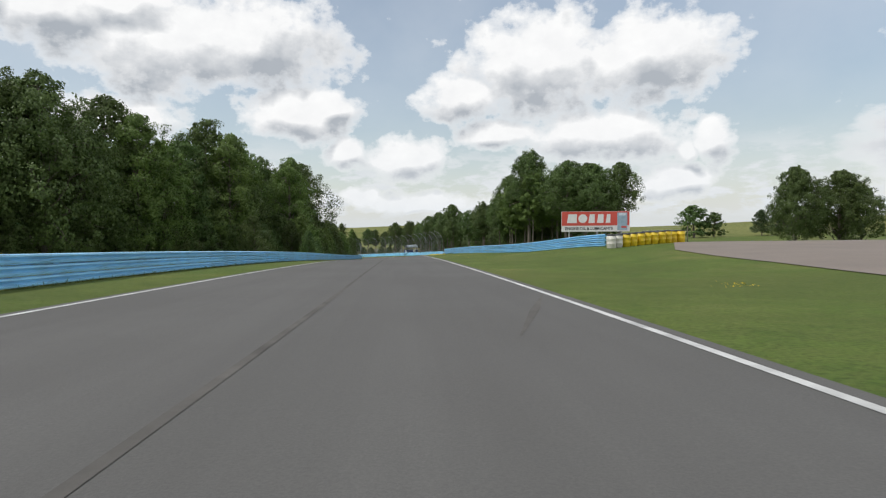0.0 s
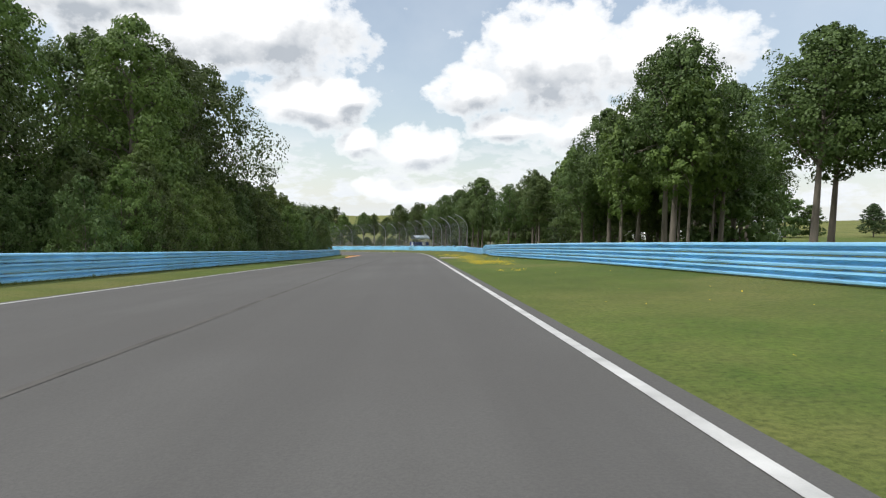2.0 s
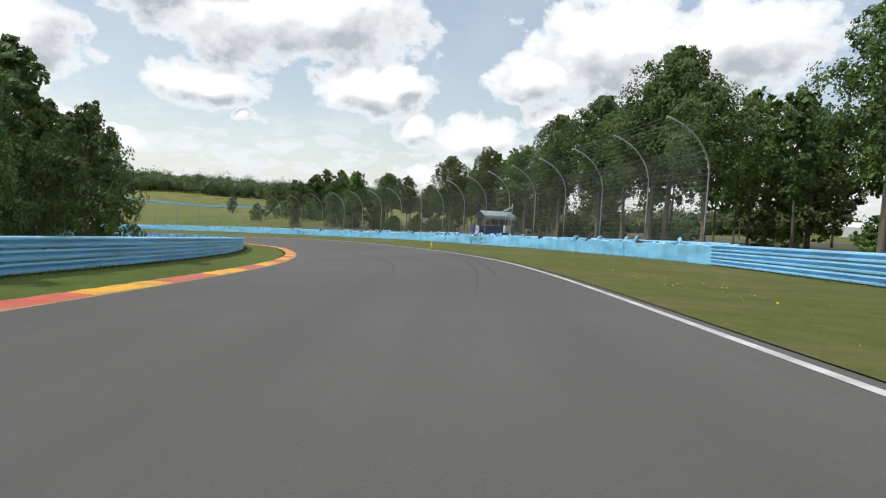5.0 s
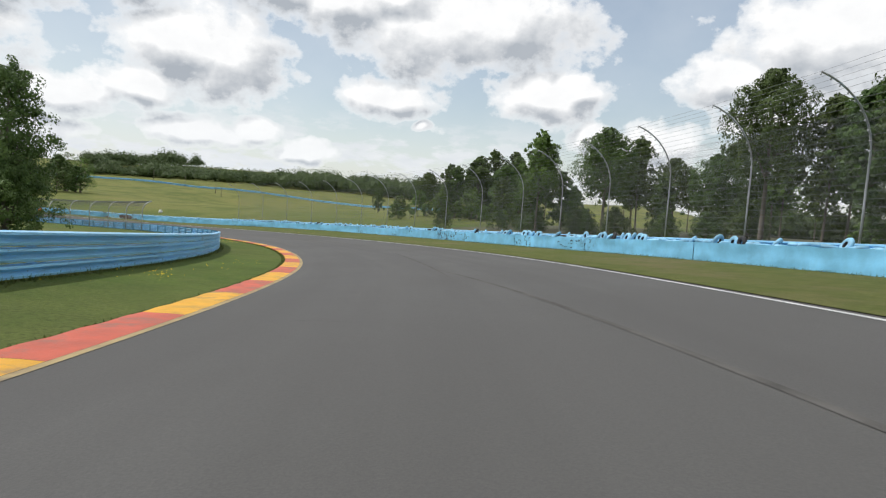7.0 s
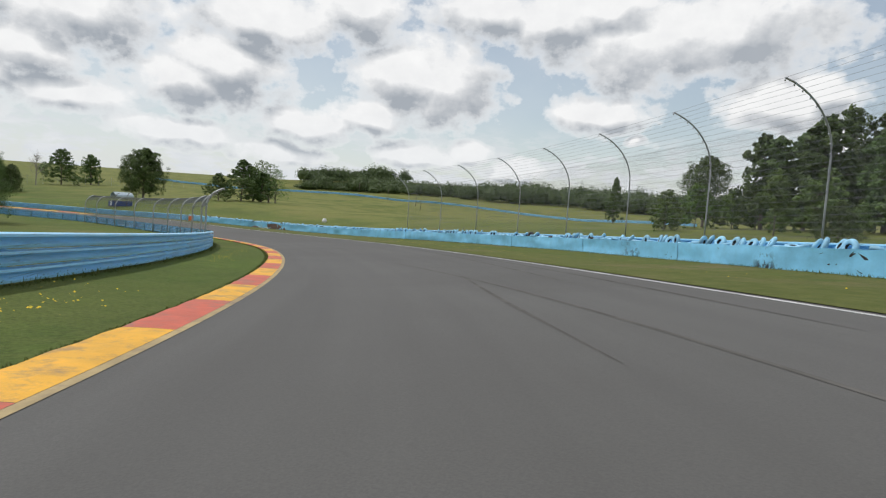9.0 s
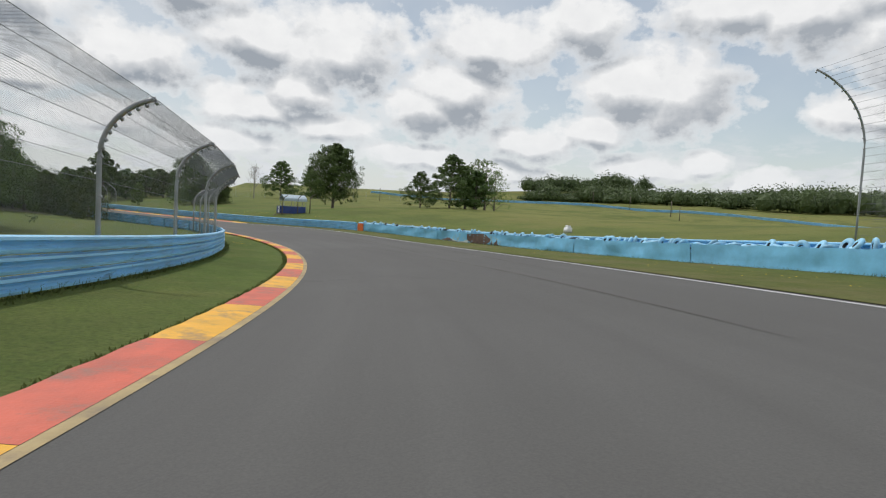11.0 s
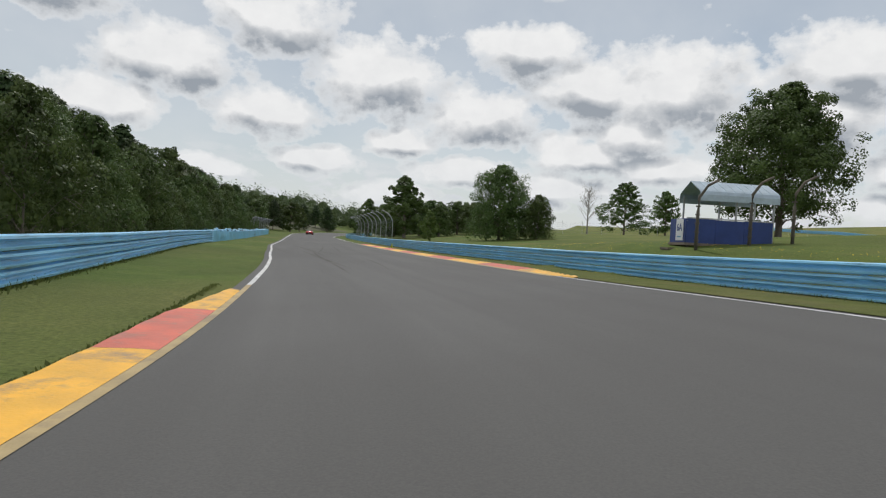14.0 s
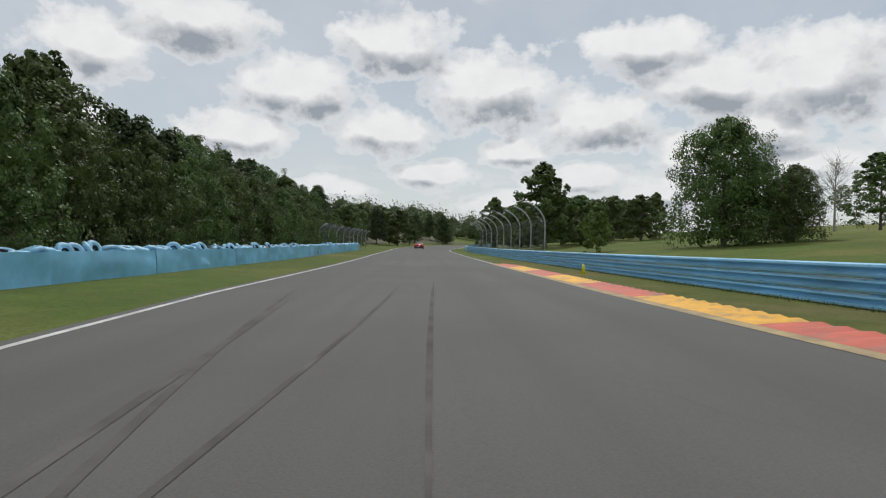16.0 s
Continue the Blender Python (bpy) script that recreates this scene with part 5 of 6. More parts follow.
# single trees and groups on the hillside
for key, x, y, h, wd in [("lone_oak", -206, 301, 13.2, 1.02), ("cone", -200, 324, 11.8, 1.4), ("cone", -197, 316, 7.6, 1.4), ("sparse", -206, 336, 12.0, 1.1), ("oak2", -206, 331, 10.0, 1.2), ("oak2", -200, 330, 8.5, 1.2), ("sparse", -222, 343, 14.0, 1.1), ("sparse", -228, 352, 12.0, 1.1), ("round_oak", -262, 279, 13.8, 0.88), ("round_oak", -263, 285.8, 8.2, 0.85), ("edge_bush", -262, 281, 7.5, 1.0), ("edge_bush", -267, 285, 7.0, 1.0),
                         ("tall", -303, 256, 16.0, 1.35), ("oak2", -312, 262, 10.0, 1.2), ("oak2", -326, 268, 10.0, 1.2), ("cone", -312, 312, 14.5, 1.5), ("oak2", -326, 326.5, 13.0, 0.85), ("bush", -267, 266, 6.0, 0.8), ("big_oak", -142, 257, 9.0, 1.0), ("big_tall", -147, 255, 9.5, 1.0),
                         ("tall", -104, 348, 9.5, 0.6), ("lone_oak", 84, 141, 20.0, 0.8), ("lone_oak", 97, 145, 19.5, 1.0), ("shade", 22, 106, 15.5, 1.0), ("shade", 27, 104, 14.5, 1.0), ("shade", 31.5, 106, 15.0, 0.9), ("shade", 27, 112, 16.0, 1.0), ("oak", 106, 150, 16.0, 0.9), ("oak2", 126, 297, 17.0, 1.3), ("oak2", 137, 299, 13.0, 1.1), ("pine", 160, 297, 14.0, 1.5), ("pine", 172, 300, 14.5, 1.5), ("oak2", 190, 302, 9.0, 1.6)]:
    plant(key, x, y, h, wd)
# wooded bank beside the last straight
wood(["edge_bush"], 394, 500, -12.4, -14, 3.3, 5.6, "bushes on the wooded bank", 0.3, 0.8)
wood(["big_oak", "edge_bush", "pine"], 399, 500, -16.5, -18, 5.2, 8.0, "wooded bank beside the straight", 0.4, 1.0)
wood(["big_tall", "big_oak", "pine", "pine"], 400, 500, -21.5, -23, 6.0, 9.8, "wooded bank beside the straight")
wood(["oak2", "tall", "pine", "pine"], 398, 500, -28, -58, 10.0, 10.5, "wooded bank beside the straight")
wood(["oak2", "tall", "pine"], 500, 630, -13, -52, 12.0, 10.0, "wooded bank beside the straight")
wood(["oak2", "tall"], 520.5, 660.5, 18, 60, 14.0, 10.0, "far trees")


def far_woods(name, pts, per, size, label):
    """A far wood: rounded crowns side by side, each a lumpy dome under leaf clumps."""
    rng = np.random.default_rng(5)
    verts, faces = [], []
    ring, rows = 9, 5
    for x, y, h in pts:
        z = ground_z(x, y)
        r = max(min(h, 14.0) * rng.uniform(0.42, 0.60), rng.uniform(4.0, 6.5))
        mid, tall = np.array([x, y, z + h * 0.36]), h * 0.58
        n0 = len(verts)
        for j in range(rows):
            e = -1.0 + 2.5 * j / (rows - 1)
            for k in range(ring):
                a = 2 * math.pi * k / ring
                q = 0.60 * rng.uniform(0.7, 1.15)
                verts.append((mid + np.array([r * q * math.cos(e) * math.cos(a), r * q * math.cos(e) * math.sin(a), tall * q * math.sin(e)])).tolist())
        for j in range(rows - 1):
            for k in range(ring):
                q = (k + 1) % ring
                faces.append((n0 + j * ring + k, n0 + j * ring + q, n0 + (j + 1) * ring + q, n0 + (j + 1) * ring + k))
        d = rng.normal(size=(per, 3))
        d[:, 2] = np.abs(d[:, 2]) - 0.3
        d /= np.linalg.norm(d, axis=1)[:, None]
        p = mid + d * (r, r, tall) * rng.uniform(0.55, 1.1, (per, 1))
        a = rng.normal(size=(per, 3))
        a /= np.linalg.norm(a, axis=1)[:, None]
        b = np.cross(a, d)
        k = size * rng.uniform(0.6, 1.3, (per, 1))
        n0 = len(verts)
        verts += np.stack([p - a * k * 0.5, p + b * k * 0.4, p + a * k * 0.5, p - b * k * 0.4], 1).reshape(-1, 3).tolist()
        faces += [(n0 + 4 * i, n0 + 4 * i + 1, n0 + 4 * i + 2, n0 + 4 * i + 3) for i in range(per)]
    tagged(new(name, mesh_of(name, verts, faces, WOODS)), label, "woods", kind="stuff")


ridge = []
rng0 = np.random.default_rng(3)
for k in range(900):
    a = radians(rng0.uniform(8, 50) if k < 640 else rng0.uniform(85, 132))
    d = rng0.uniform(385, 470)
    ridge.append((-60 - d * math.sin(a), 200 + d * math.cos(a), rng0.choice([0.55, 0.8, 1.0, 1.15, 1.4]) * rng0.uniform(0.9, 1.1) * float(np.interp(math.degrees(a), [30, 35, 38, 41, 44, 47, 50, 85, 132], [11, 8.0, 6.6, 7.6, 9.0, 6.6, 7.0, 9, 12]))))
far_woods("far_woods", ridge, 210, 1.1, "long dark green wood along the ridge")
backw = []
for k in range(120):
    backw.append((rng0.uniform(-20, 90), rng0.uniform(330, 420), rng0.uniform(8, 13)))
far_woods("far_woods_east", backw, 210, 1.1, "distant woods beyond the track")


# ---- things beside the first straight ----
def apron():
    edge = offsets([(-60, 7.5), (0, 12.5), (23.8, 17.5), (36, 19.0), (45.5, 23.5), (73.3, 30.0), (113.3, 40)])
    verts, faces, uvs = [], [], []
    ss, cols = np.arange(-60, 111, 2.0), 18
    for s in ss:
        for j in range(cols + 1):
            l = edge(s) + 34.0 * j / cols
            verts.append(P(s, l, 0.03))
            uvs.append((l, s))
    for i in range(len(ss) - 1):
        for j in range(cols):
            k = i * (cols + 1) + j
            faces.append((k, k + 1, k + cols + 2, k + cols + 1))
    me = mesh_of("road_branch", verts, faces, surface("pale_asphalt", (0.190, 0.156, 0.132), 0.85, vary=0.15, scale=0.3, fine=40, bump=0.2), True)
    tagged(new("road_branch", me), "pale tan asphalt of a branching road beyond the grass", "road", kind="structure")


apron()


def text_mesh(words, size, mat, bold=0.0, extrude=0.006):
    cu = bpy.data.curves.new("lettering", "FONT")
    cu.body, cu.size, cu.extrude, cu.offset, cu.align_x, cu.align_y = words, size, extrude, bold, "CENTER", "CENTER"
    ob = bpy.data.objects.new("lettering", cu)
    scene.collection.objects.link(ob)
    me = bpy.data.meshes.new_from_object(ob.evaluated_get(bpy.context.evaluated_depsgraph_get()))
    bpy.data.objects.remove(ob)
    bpy.data.curves.remove(cu)
    me.materials.clear()
    me.materials.append(mat)
    return me


def billboard():
    x0, x1, y = 18.6, 29.2, 92.6
    g = ground_z((x0 + x1) / 2, y)
    base, w, h = 0.55, x1 - x0, 3.15
    root = thing("billboard", pose((x0 + x1) / 2, y, g), "large red and white advertising billboard on steel legs", "billboard")
    b = base - g
    part("panel", box(w, 0.12, h, (0, 0, b + h / 2), 0.01), WHITE_PAINT, root, "white lower panel")
    part("red_field", box(w - 0.06, 0.02, h * 0.69, (0, -0.072, b + h * 0.645), 0.004), SIGN_RED, root, "red upper field")
    # the brand's name as five plain pale shapes
    xs = -w / 2 + 0.6
    for k, wd in enumerate((1.75, 1.35, 1.2, 1.25, 0.95)):
        verts = [(0.22, 0, 0), (wd, 0, 0), (wd + 0.02, 0, 1.35), (0.45, 0, 1.35)]
        bm = bmesh.new()
        if k == 1:
            bmesh.ops.create_circle(bm, segments=28, radius=0.69, cap_ends=True, matrix=Matrix.Translation((wd / 2 + .15, 0, 0.675)) @ Matrix.Rotation(radians(90), 4, "X"))
        else:
            bm.faces.new([bm.verts.new(v) for v in verts])
        ext = bmesh.ops.extrude_face_region(bm, geom=bm.faces[:])
        bmesh.ops.translate(bm, vec=(0, -0.02, 0), verts=[v for v in ext["geom"] if isinstance(v, bmesh.types.BMVert)])
        bmesh.ops.recalc_face_normals(bm, faces=bm.faces)
        bmesh.ops.translate(bm, vec=(xs, -0.084, b + h * 0.43), verts=bm.verts)
        part("logo_shape", bm, WHITE_PAINT, root, "white slanted logo shape")
        xs += wd + 0.12
    t = part("lettering", text_mesh("ENGINE OIL & LUBRICANTS", 0.60, BLACK_PAINT, 0.012), None, root, "black capital lettering")
    t.matrix_local = pose(-1.05, -0.075, b + 0.47, 90, 0, 0)
    can = part("can_picture", box(1.55, 0.03, h * 0.86, (w / 2 - 1.15, -0.09, b + h * 0.5), 0.01), surface("grey_blue_print", (0.30, 0.42, 0.50), 0.4, vary=0.15), root, "grey-blue picture of an oil can")
    part("can_cap", box(1.1, 0.03, 0.4, (w / 2 - 1.15, -0.11, b + h * 0.85), 0.01), surface("pale_print", (0.55, 0.62, 0.66), 0.4), can)
    part("can_label", box(0.8, 0.03, 0.28, (w / 2 - 0.9, -0.11, b + h * 0.22), 0.01), SIGN_RED, can)
    for x in (-w / 2 + 1.2, 0.3, w / 2 - 1.2):
        part("leg", box(0.22, 0.16, b + 1.2, (x, 0.16, (b + 1.2) / 2 - 0.3), 0.01), GALV, root)
    part("footing", box(0.9, 0.7, 0.7, (-w / 2 + 1.2, 0.16, 0.2), 0.03), CONCRETE, root, "pale concrete footing")


billboard()


def barrel_mesh():
    prof = [(0.43, 0), (0.46, 0.03), (0.47, 0.3), (0.49, 0.32), (0.49, 0.36), (0.475, 0.38), (0.485, 0.64), (0.505, 0.66), (0.505, 0.70), (0.485, 0.72), (0.48, 0.93), (0.0, 0.95)]
    n = 20
    verts, faces = [], []
    for r, z in prof:
        verts += [(r * math.cos(2 * math.pi * k / n), r * math.sin(2 * math.pi * k / n), z) for k in range(n)]
    for i in range(len(prof) - 1):
        for k in range(n):
            q = (k + 1) % n
            faces.append((i * n + k, i * n + q, (i + 1) * n + q, (i + 1) * n + k))
    return mesh_of("drum", verts, faces, BARREL, True)


DRUM = barrel_mesh()
DRUM_WHITE = DRUM.copy()
DRUM_WHITE.materials[0] = surface("white_plastic", (0.62, 0.60, 0.54), 0.5, vary=0.15)
bm = bmesh.new()
bmesh.ops.create_cone(bm, cap_ends=True, segments=20, radius1=0.51, radius2=0.47, depth=0.07)
LID = bpy.data.meshes.new("lid")
bm.to_mesh(LID)
bm.free()
LID.materials.append(BLACK_PAINT)
for k in range(22):
    row, i = k % 2, k // 2
    s, l = 42.0 + i * 0.36 + row * 0.75 + random.uniform(-0.08, 0.08), 17.1 + i * 0.70 + row * 0.25 + random.uniform(-0.05, 0.05)
    p = P(s, l)
    pale = i < 2
    root = thing("crash_barrel", pose(p.x, p.y, p.z, random.uniform(-2, 2), random.uniform(-2, 2), random.uniform(0, 360)) @ Matrix.Diagonal((0.68, 0.68, 0.97, 1)), ("dull white" if pale else "yellow") + " plastic crash barrel with a black lid, on the grass", "barrel", "row of crash barrels")
    part("drum", DRUM_WHITE if pale else DRUM, None, root)
    part("lid", LID, None, root, "black lid").matrix_local = pose(0, 0, 0.97, random.uniform(-4, 4), random.uniform(-4, 4))

slab = part("concrete_slab", box(1.9, 2.3, 0.1, (0, 0, -0.03), 0.01), CONCRETE, None)
slab.matrix_world = frame_at(114.9, 7.0, 0.0, 2.0)
tagged(slab, "pale concrete slab set in the grass", "slab", kind="structure")


# ---- flag stations ----
def flag_station(p, heading, words, length, width, deck_z, foot):
    root = thing("flag_station", pose(p[0], p[1], foot, 0, 0, heading), "navy blue marshal stand with folded sheet-metal roof and number board", "marshal stand", "marshal stands")
    L, W, H = length, width, 1.1
    z = deck_z - foot
    part("deck", box(L + 0.1, W + 0.1, 0.12, (0, 0, z), 0.01), DECK_WOOD, root, "weathered wooden deck")
    n = max(3, int(L / 1.2))
    for y, nm in ((-W / 2, "front_panel"), (W / 2, "back_panel")):
        for k in range(n):
            part(nm, box(L / n - 0.012, 0.04, H - 0.03 * (k % 2), (-L / 2 + (k + 0.5) * L / n, y, z + H / 2 + 0.06), 0.005), BOOTH_BLUE, root)
    for x in (-L / 2, L / 2):
        part("side_panel", box(0.04, W - 0.1, H, (x, 0, z + H / 2 + 0.06), 0.005), BOOTH_BLUE, root)
    part("top_rail", box(L, 0.09, 0.05, (0, -W / 2, z + H + 0.09), 0.01), GALV, root)
    r0, r1 = -L / 2 + 0.45, L / 2 + 0.15
    for x in (r0 + 0.1, (r0 + r1) / 2, r1 - 0.1):
        for y in (-W / 2 + 0.08, W / 2 - 0.08):
            part("roof_post", box(0.07, 0.07, 2.25, (x, y, z + 1.15), 0.005), GALV, root)
    # two flat slopes that turn down into rounded eaves
    half = [(1.36, 1.98), (1.35, 2.22), (1.27, 2.38), (1.10, 2.48), (0.55, 2.70), (0.0, 2.92)]
    half = [(y / 1.36 * (W / 2 + 0.22), h) for y, h in half]
    prof = [(-y, h) for y, h in half] + [(y, h) for y, h in reversed(half[:-1])]
    verts, faces = [], []
    for x in (r0, r1):
        for dz in (0.0, 0.04):
            verts += [(x, y, z + h + dz) for y, h in prof]
    m = len(prof)
    for k in range(m - 1):
        faces += [(m + k, m + k + 1, 3 * m + k + 1, 3 * m + k), (k, 2 * m + k, 2 * m + k + 1, k + 1), (k, k + 1, m + k + 1, m + k), (2 * m + k, 3 * m + k, 3 * m + k + 1, 2 * m + k + 1)]
    roof = part("roof", mesh_of("roof", verts, faces, STEEL_ROOF), None, root, "pale folded sheet-metal roof")
    for k in range(1, 9):
        x = r0 + (r1 - r0) * k / 9
        for sg in (-1, 1):
            v, f = tube_data([(x, sg * y, z + h + 0.045) for y, h in half[2:]], [0.016] * 4, 5)
            part("roof_rib", mesh_of("roof_rib", v, f, STEEL_ROOF), None, roof)
    board = part("number_board", box(0.03, 0.72, 0.98, (-L / 2 - 0.045, -W / 2 + 0.6, z + 0.64), 0.005), WHITE_PAINT, root, "white board with a blue number")
    t = part("lettering", text_mesh(words, 0.62 if len(words) == 1 else 0.46, BOOTH_BLUE, 0.006), None, board)
    t.matrix_local = pose(-L / 2 - 0.063, -W / 2 + 0.6, z + 0.74, 90, 0, -90)
    part("small_writing", box(0.006, 0.42, 0.06, (-L / 2 - 0.062, -W / 2 + 0.6, z + 0.32)), POST_BLUE, board)
    for x in (-L / 2 + 0.1, -L / 6, L / 6, L / 2 - 0.1):
        for y in (-W / 2 + 0.1, W / 2 - 0.1):
            part("leg", box(0.1, 0.1, z + 0.5, (x, y, (z - 0.5) / 2), 0.005), BARK, root)
    part("step", box(0.5, 0.9, 0.1, (-L / 2 - 0.3, 0.2, z - 0.25), 0.01), DECK_WOOD, root)
    part("step_block", box(0.45, 0.8, max(0.1, z - 0.3), (-L / 2 - 0.3, 0.2, (z - 0.3) / 2), 0.01), DECK_WOOD, root)
    return root


DECK_WOOD = surface("weathered_deck_wood", (0.20, 0.16, 0.12), 0.85, vary=0.3, scale=4)
flag_station((-11.9, 225.3), 33, "6", 4.7, 1.9, -7.8, ground_z(-12.0, 225.1))
flag_station((-183.7, 288.0), 97, "6A", 4.0, 1.7, -14.34, min(-14.8, ground_z(-183.7, 288.0)))


def bent_post(x, y, h, turn):
    root = thing("fence_post", pose(x, y, ground_z(x, y) - 0.1, 0, 0, turn), "dark weathered post with an arm bent over, beside the stand", "fence post", "posts beside the stand")
    v, f = tube_data([(0, 0, 0), (0, 0, h * 0.55), (0.02, 0, h * 0.75), (0.35, 0, h * 0.92), (0.8, 0, h)], [0.075, 0.07, 0.065, 0.055, 0.05], 8)
    part("post", mesh_of("post_tube", v, f, BARK, True), None, root)
    for k in range(5):
        part("collar", box(0.2, 0.14, 0.05, (0, 0, h * (0.15 + 0.12 * k)), 0.01), BARK, root)


for x, y, turn in ((-181.5, 286.2, 60), (-181.9, 288.6, 65), (-182.3, 290.6, 75)):
    bent_post(x, y, 3.1, turn)


def cone_stake(s, l, h=0.75):
    p = P(s, l)
    root = thing("marker_cone", pose(p.x, p.y, p.z), "fluorescent yellow marker cone standing in the grass", "marker cone", "marker cones")
    bm = bmesh.new()
    bmesh.ops.create_cone(bm, cap_ends=True, segments=14, radius1=0.11, radius2=0.045, depth=h - 0.04, matrix=Matrix.Translation((0, 0, h / 2 + 0.02)))
    part("cone", bm, STAKE, root, smooth_shade=True)
    part("foot", box(0.26, 0.26, 0.04, (0, 0, 0.02), 0.01), STAKE, root)


cone_stake(202.2, 6.1, 0.47)
cone_stake(436.5, 7.6, 0.5)

# orange board on the end of the tyre wall
root = thing("end_board", frame_at(368.6, lambda q: RIGHT_WALL(q) - 0.16, 0.0, 1.0) @ pose(0, 0, 0, 0, 0, 180), "weathered orange board on the end of the tyre wall", "marker board")
part("board", box(1.25, 0.05, 0.88, (0, 0, 0.46), 0.01), ORANGE, root)
for x in (-0.55, 0.55):
    part("batten", box(0.06, 0.04, 0.84, (x, 0.045, 0.46), 0.005), BARK, root)

# white cabinet behind the wall
p = Vector((-137.7, 305.5, 0))
root = thing("utility_box", pose(p.x, p.y, ground_z(p.x, p.y) - 0.15, 0, 0, 20), "small white plastic tank with a rounded lid on the grass", "utility box")
part("tank", box(0.7, 0.65, 0.7, (0, 0, 0.35), 0.1), WHITE_PAINT, root, smooth_shade=True)
part("lid", box(0.58, 0.54, 0.2, (0, 0, 0.75), 0.09), WHITE_PAINT, root, smooth_shade=True)

# pale box and lamp post by the first stand
root = thing("camera_pole", pose(*P(210.7, 17.3), 0, 0, 30), "grey steel pole with a solar panel and a white box", "pole")
v, f = tube_data([(0, 0, -0.2), (0, 0, 4.2)], [0.08, 0.06], 8)
part("pole", mesh_of("pole", v, f, GALV, True), None, root)
part("solar_panel", box(1.0, 0.6, 0.05, (-0.5, 0, 3.6), 0.01, Matrix.Rotation(radians(-25), 4, "Y")), GALV, root)
part("cabinet", box(0.7, 0.3, 0.75, (-0.5, 0, 1.5), 0.02), WHITE_PAINT, root, "white steel cabinet")


# ---- rails on the hillside ----
def plan_rail(pts, beams, label, gap=4.0, seg=4.0):
    """A guardrail laid over open ground through places in plan."""
    root = thing("hill_rail", Matrix.Identity(4), label, "guardrail", "guardrails on the hill")
    line, st = spline([(x, y, 0, 0) for x, y in pts], seg)
    for a, b in zip(line[:-1], line[1:]):
        pa, pb = Vector((a[0], a[1], ground_z(a[0], a[1]))), Vector((b[0], b[1], ground_z(b[0], b[1])))
        x = (pb - pa).normalized()
        y = Vector((0, 0, 1)).cross(x).normalized()
        m = Matrix((x, y, x.cross(y))).transposed().to_4x4()
        m.translation = (pa + pb) / 2
        for k in range(beams):
            ob = new("rail_beam", BEAM)
            ob.parent = root
            ob.matrix_world = m @ pose(0, 0, 0.05 + 0.325 * k)
        ob = new("post", POST)
        ob.parent = root
        ob.matrix_world = m @ pose(1.95, 0, -0.12)
    return root


plan_rail([(-372, 368), (-316, 415), (-283, 442), (-232, 463), (-193, 466), (-158, 458), (-120, 440)], 3, "light blue guardrail running across the grassy hill")
plan_rail([(58, 118), (75, 120), (100, 122), (140, 122)], 2, "light blue guardrail beyond the branching road")

# ---- flowers and tufts ----
def scatter(name, spots, count, mat, size, label, lift=0.02):
    rng = np.random.default_rng(11)
    verts, faces = [], []
    for s0, l0, ds, dl, dens in spots:
        n = int(count * dens)
        s, l = s0 + rng.normal(size=n) * ds, l0 + rng.normal(size=n) * dl
        keep = np.abs(l) > 6.3
        for p in places(s[keep], l[keep]):
            p = Vector(p) + Vector((0, 0, lift + rng.uniform(0, 0.1)))
            a = rng.uniform(0, 3.14)
            k1 = size * rng.uniform(0.6, 1.5)
            u, v = Vector((math.cos(a) * k1, math.sin(a) * k1, 0.3 * k1)), Vector((-math.sin(a) * k1, math.cos(a) * k1, rng.uniform(0, 0.8) * k1))
            n = len(verts)
            verts += [p - u, p + v, p + u, p - v]
            faces.append((n, n + 1, n + 2, n + 3))
    tagged(new(name, mesh_of(name, verts, faces, mat)), label, "flowers", kind="stuff")


scatter("yellow_flowers", [(115.3, 8.3, 3.5, 1.0, .7), (107.1, 7.8, 3, .6, .4), (123.5, 7.6, 7, 1.0, .6), (100.2, 7.3, 0.9, .35, .35), (96.4, 7.3, 0.5, .35, .22), (98.2, 8.3, 0.9, .5, .45), (94.6, 8.5, 0.35, .25, .10), (88.0, 7.8, 0.22, .2, .05), (87.6, 7.1, 0.1, .1, .02), (138.8, 8.5, 10, 1.5, .4), (101, 8.6, 2, .7, .12), (15.6, 11, 0.35, 0.3, .06), (66.1, 9, 10, 2.0, .06), (169.3, 8, 3, .6, .1), (221.8, -8.4, 1, .4, .05), (229.9, -7.5, 3, .5, .03),
                           (263.6, -7.9, 2, .5, .08), (282.4, -7.8, 2, .4, .05), (289.9, -7.5, 2, .4, .05), (346.5, -8, 1.5, .4, .06), (365.7, -7.6, 1, .3, .04), (389.1, 13, 8, 1.5, .6), (404.5, 13, 8, 1.5, .6), (308.1, 9, 20, 1.0, .2)], 900, FLOWER, 0.016, "patches of small yellow flowers in the grass")


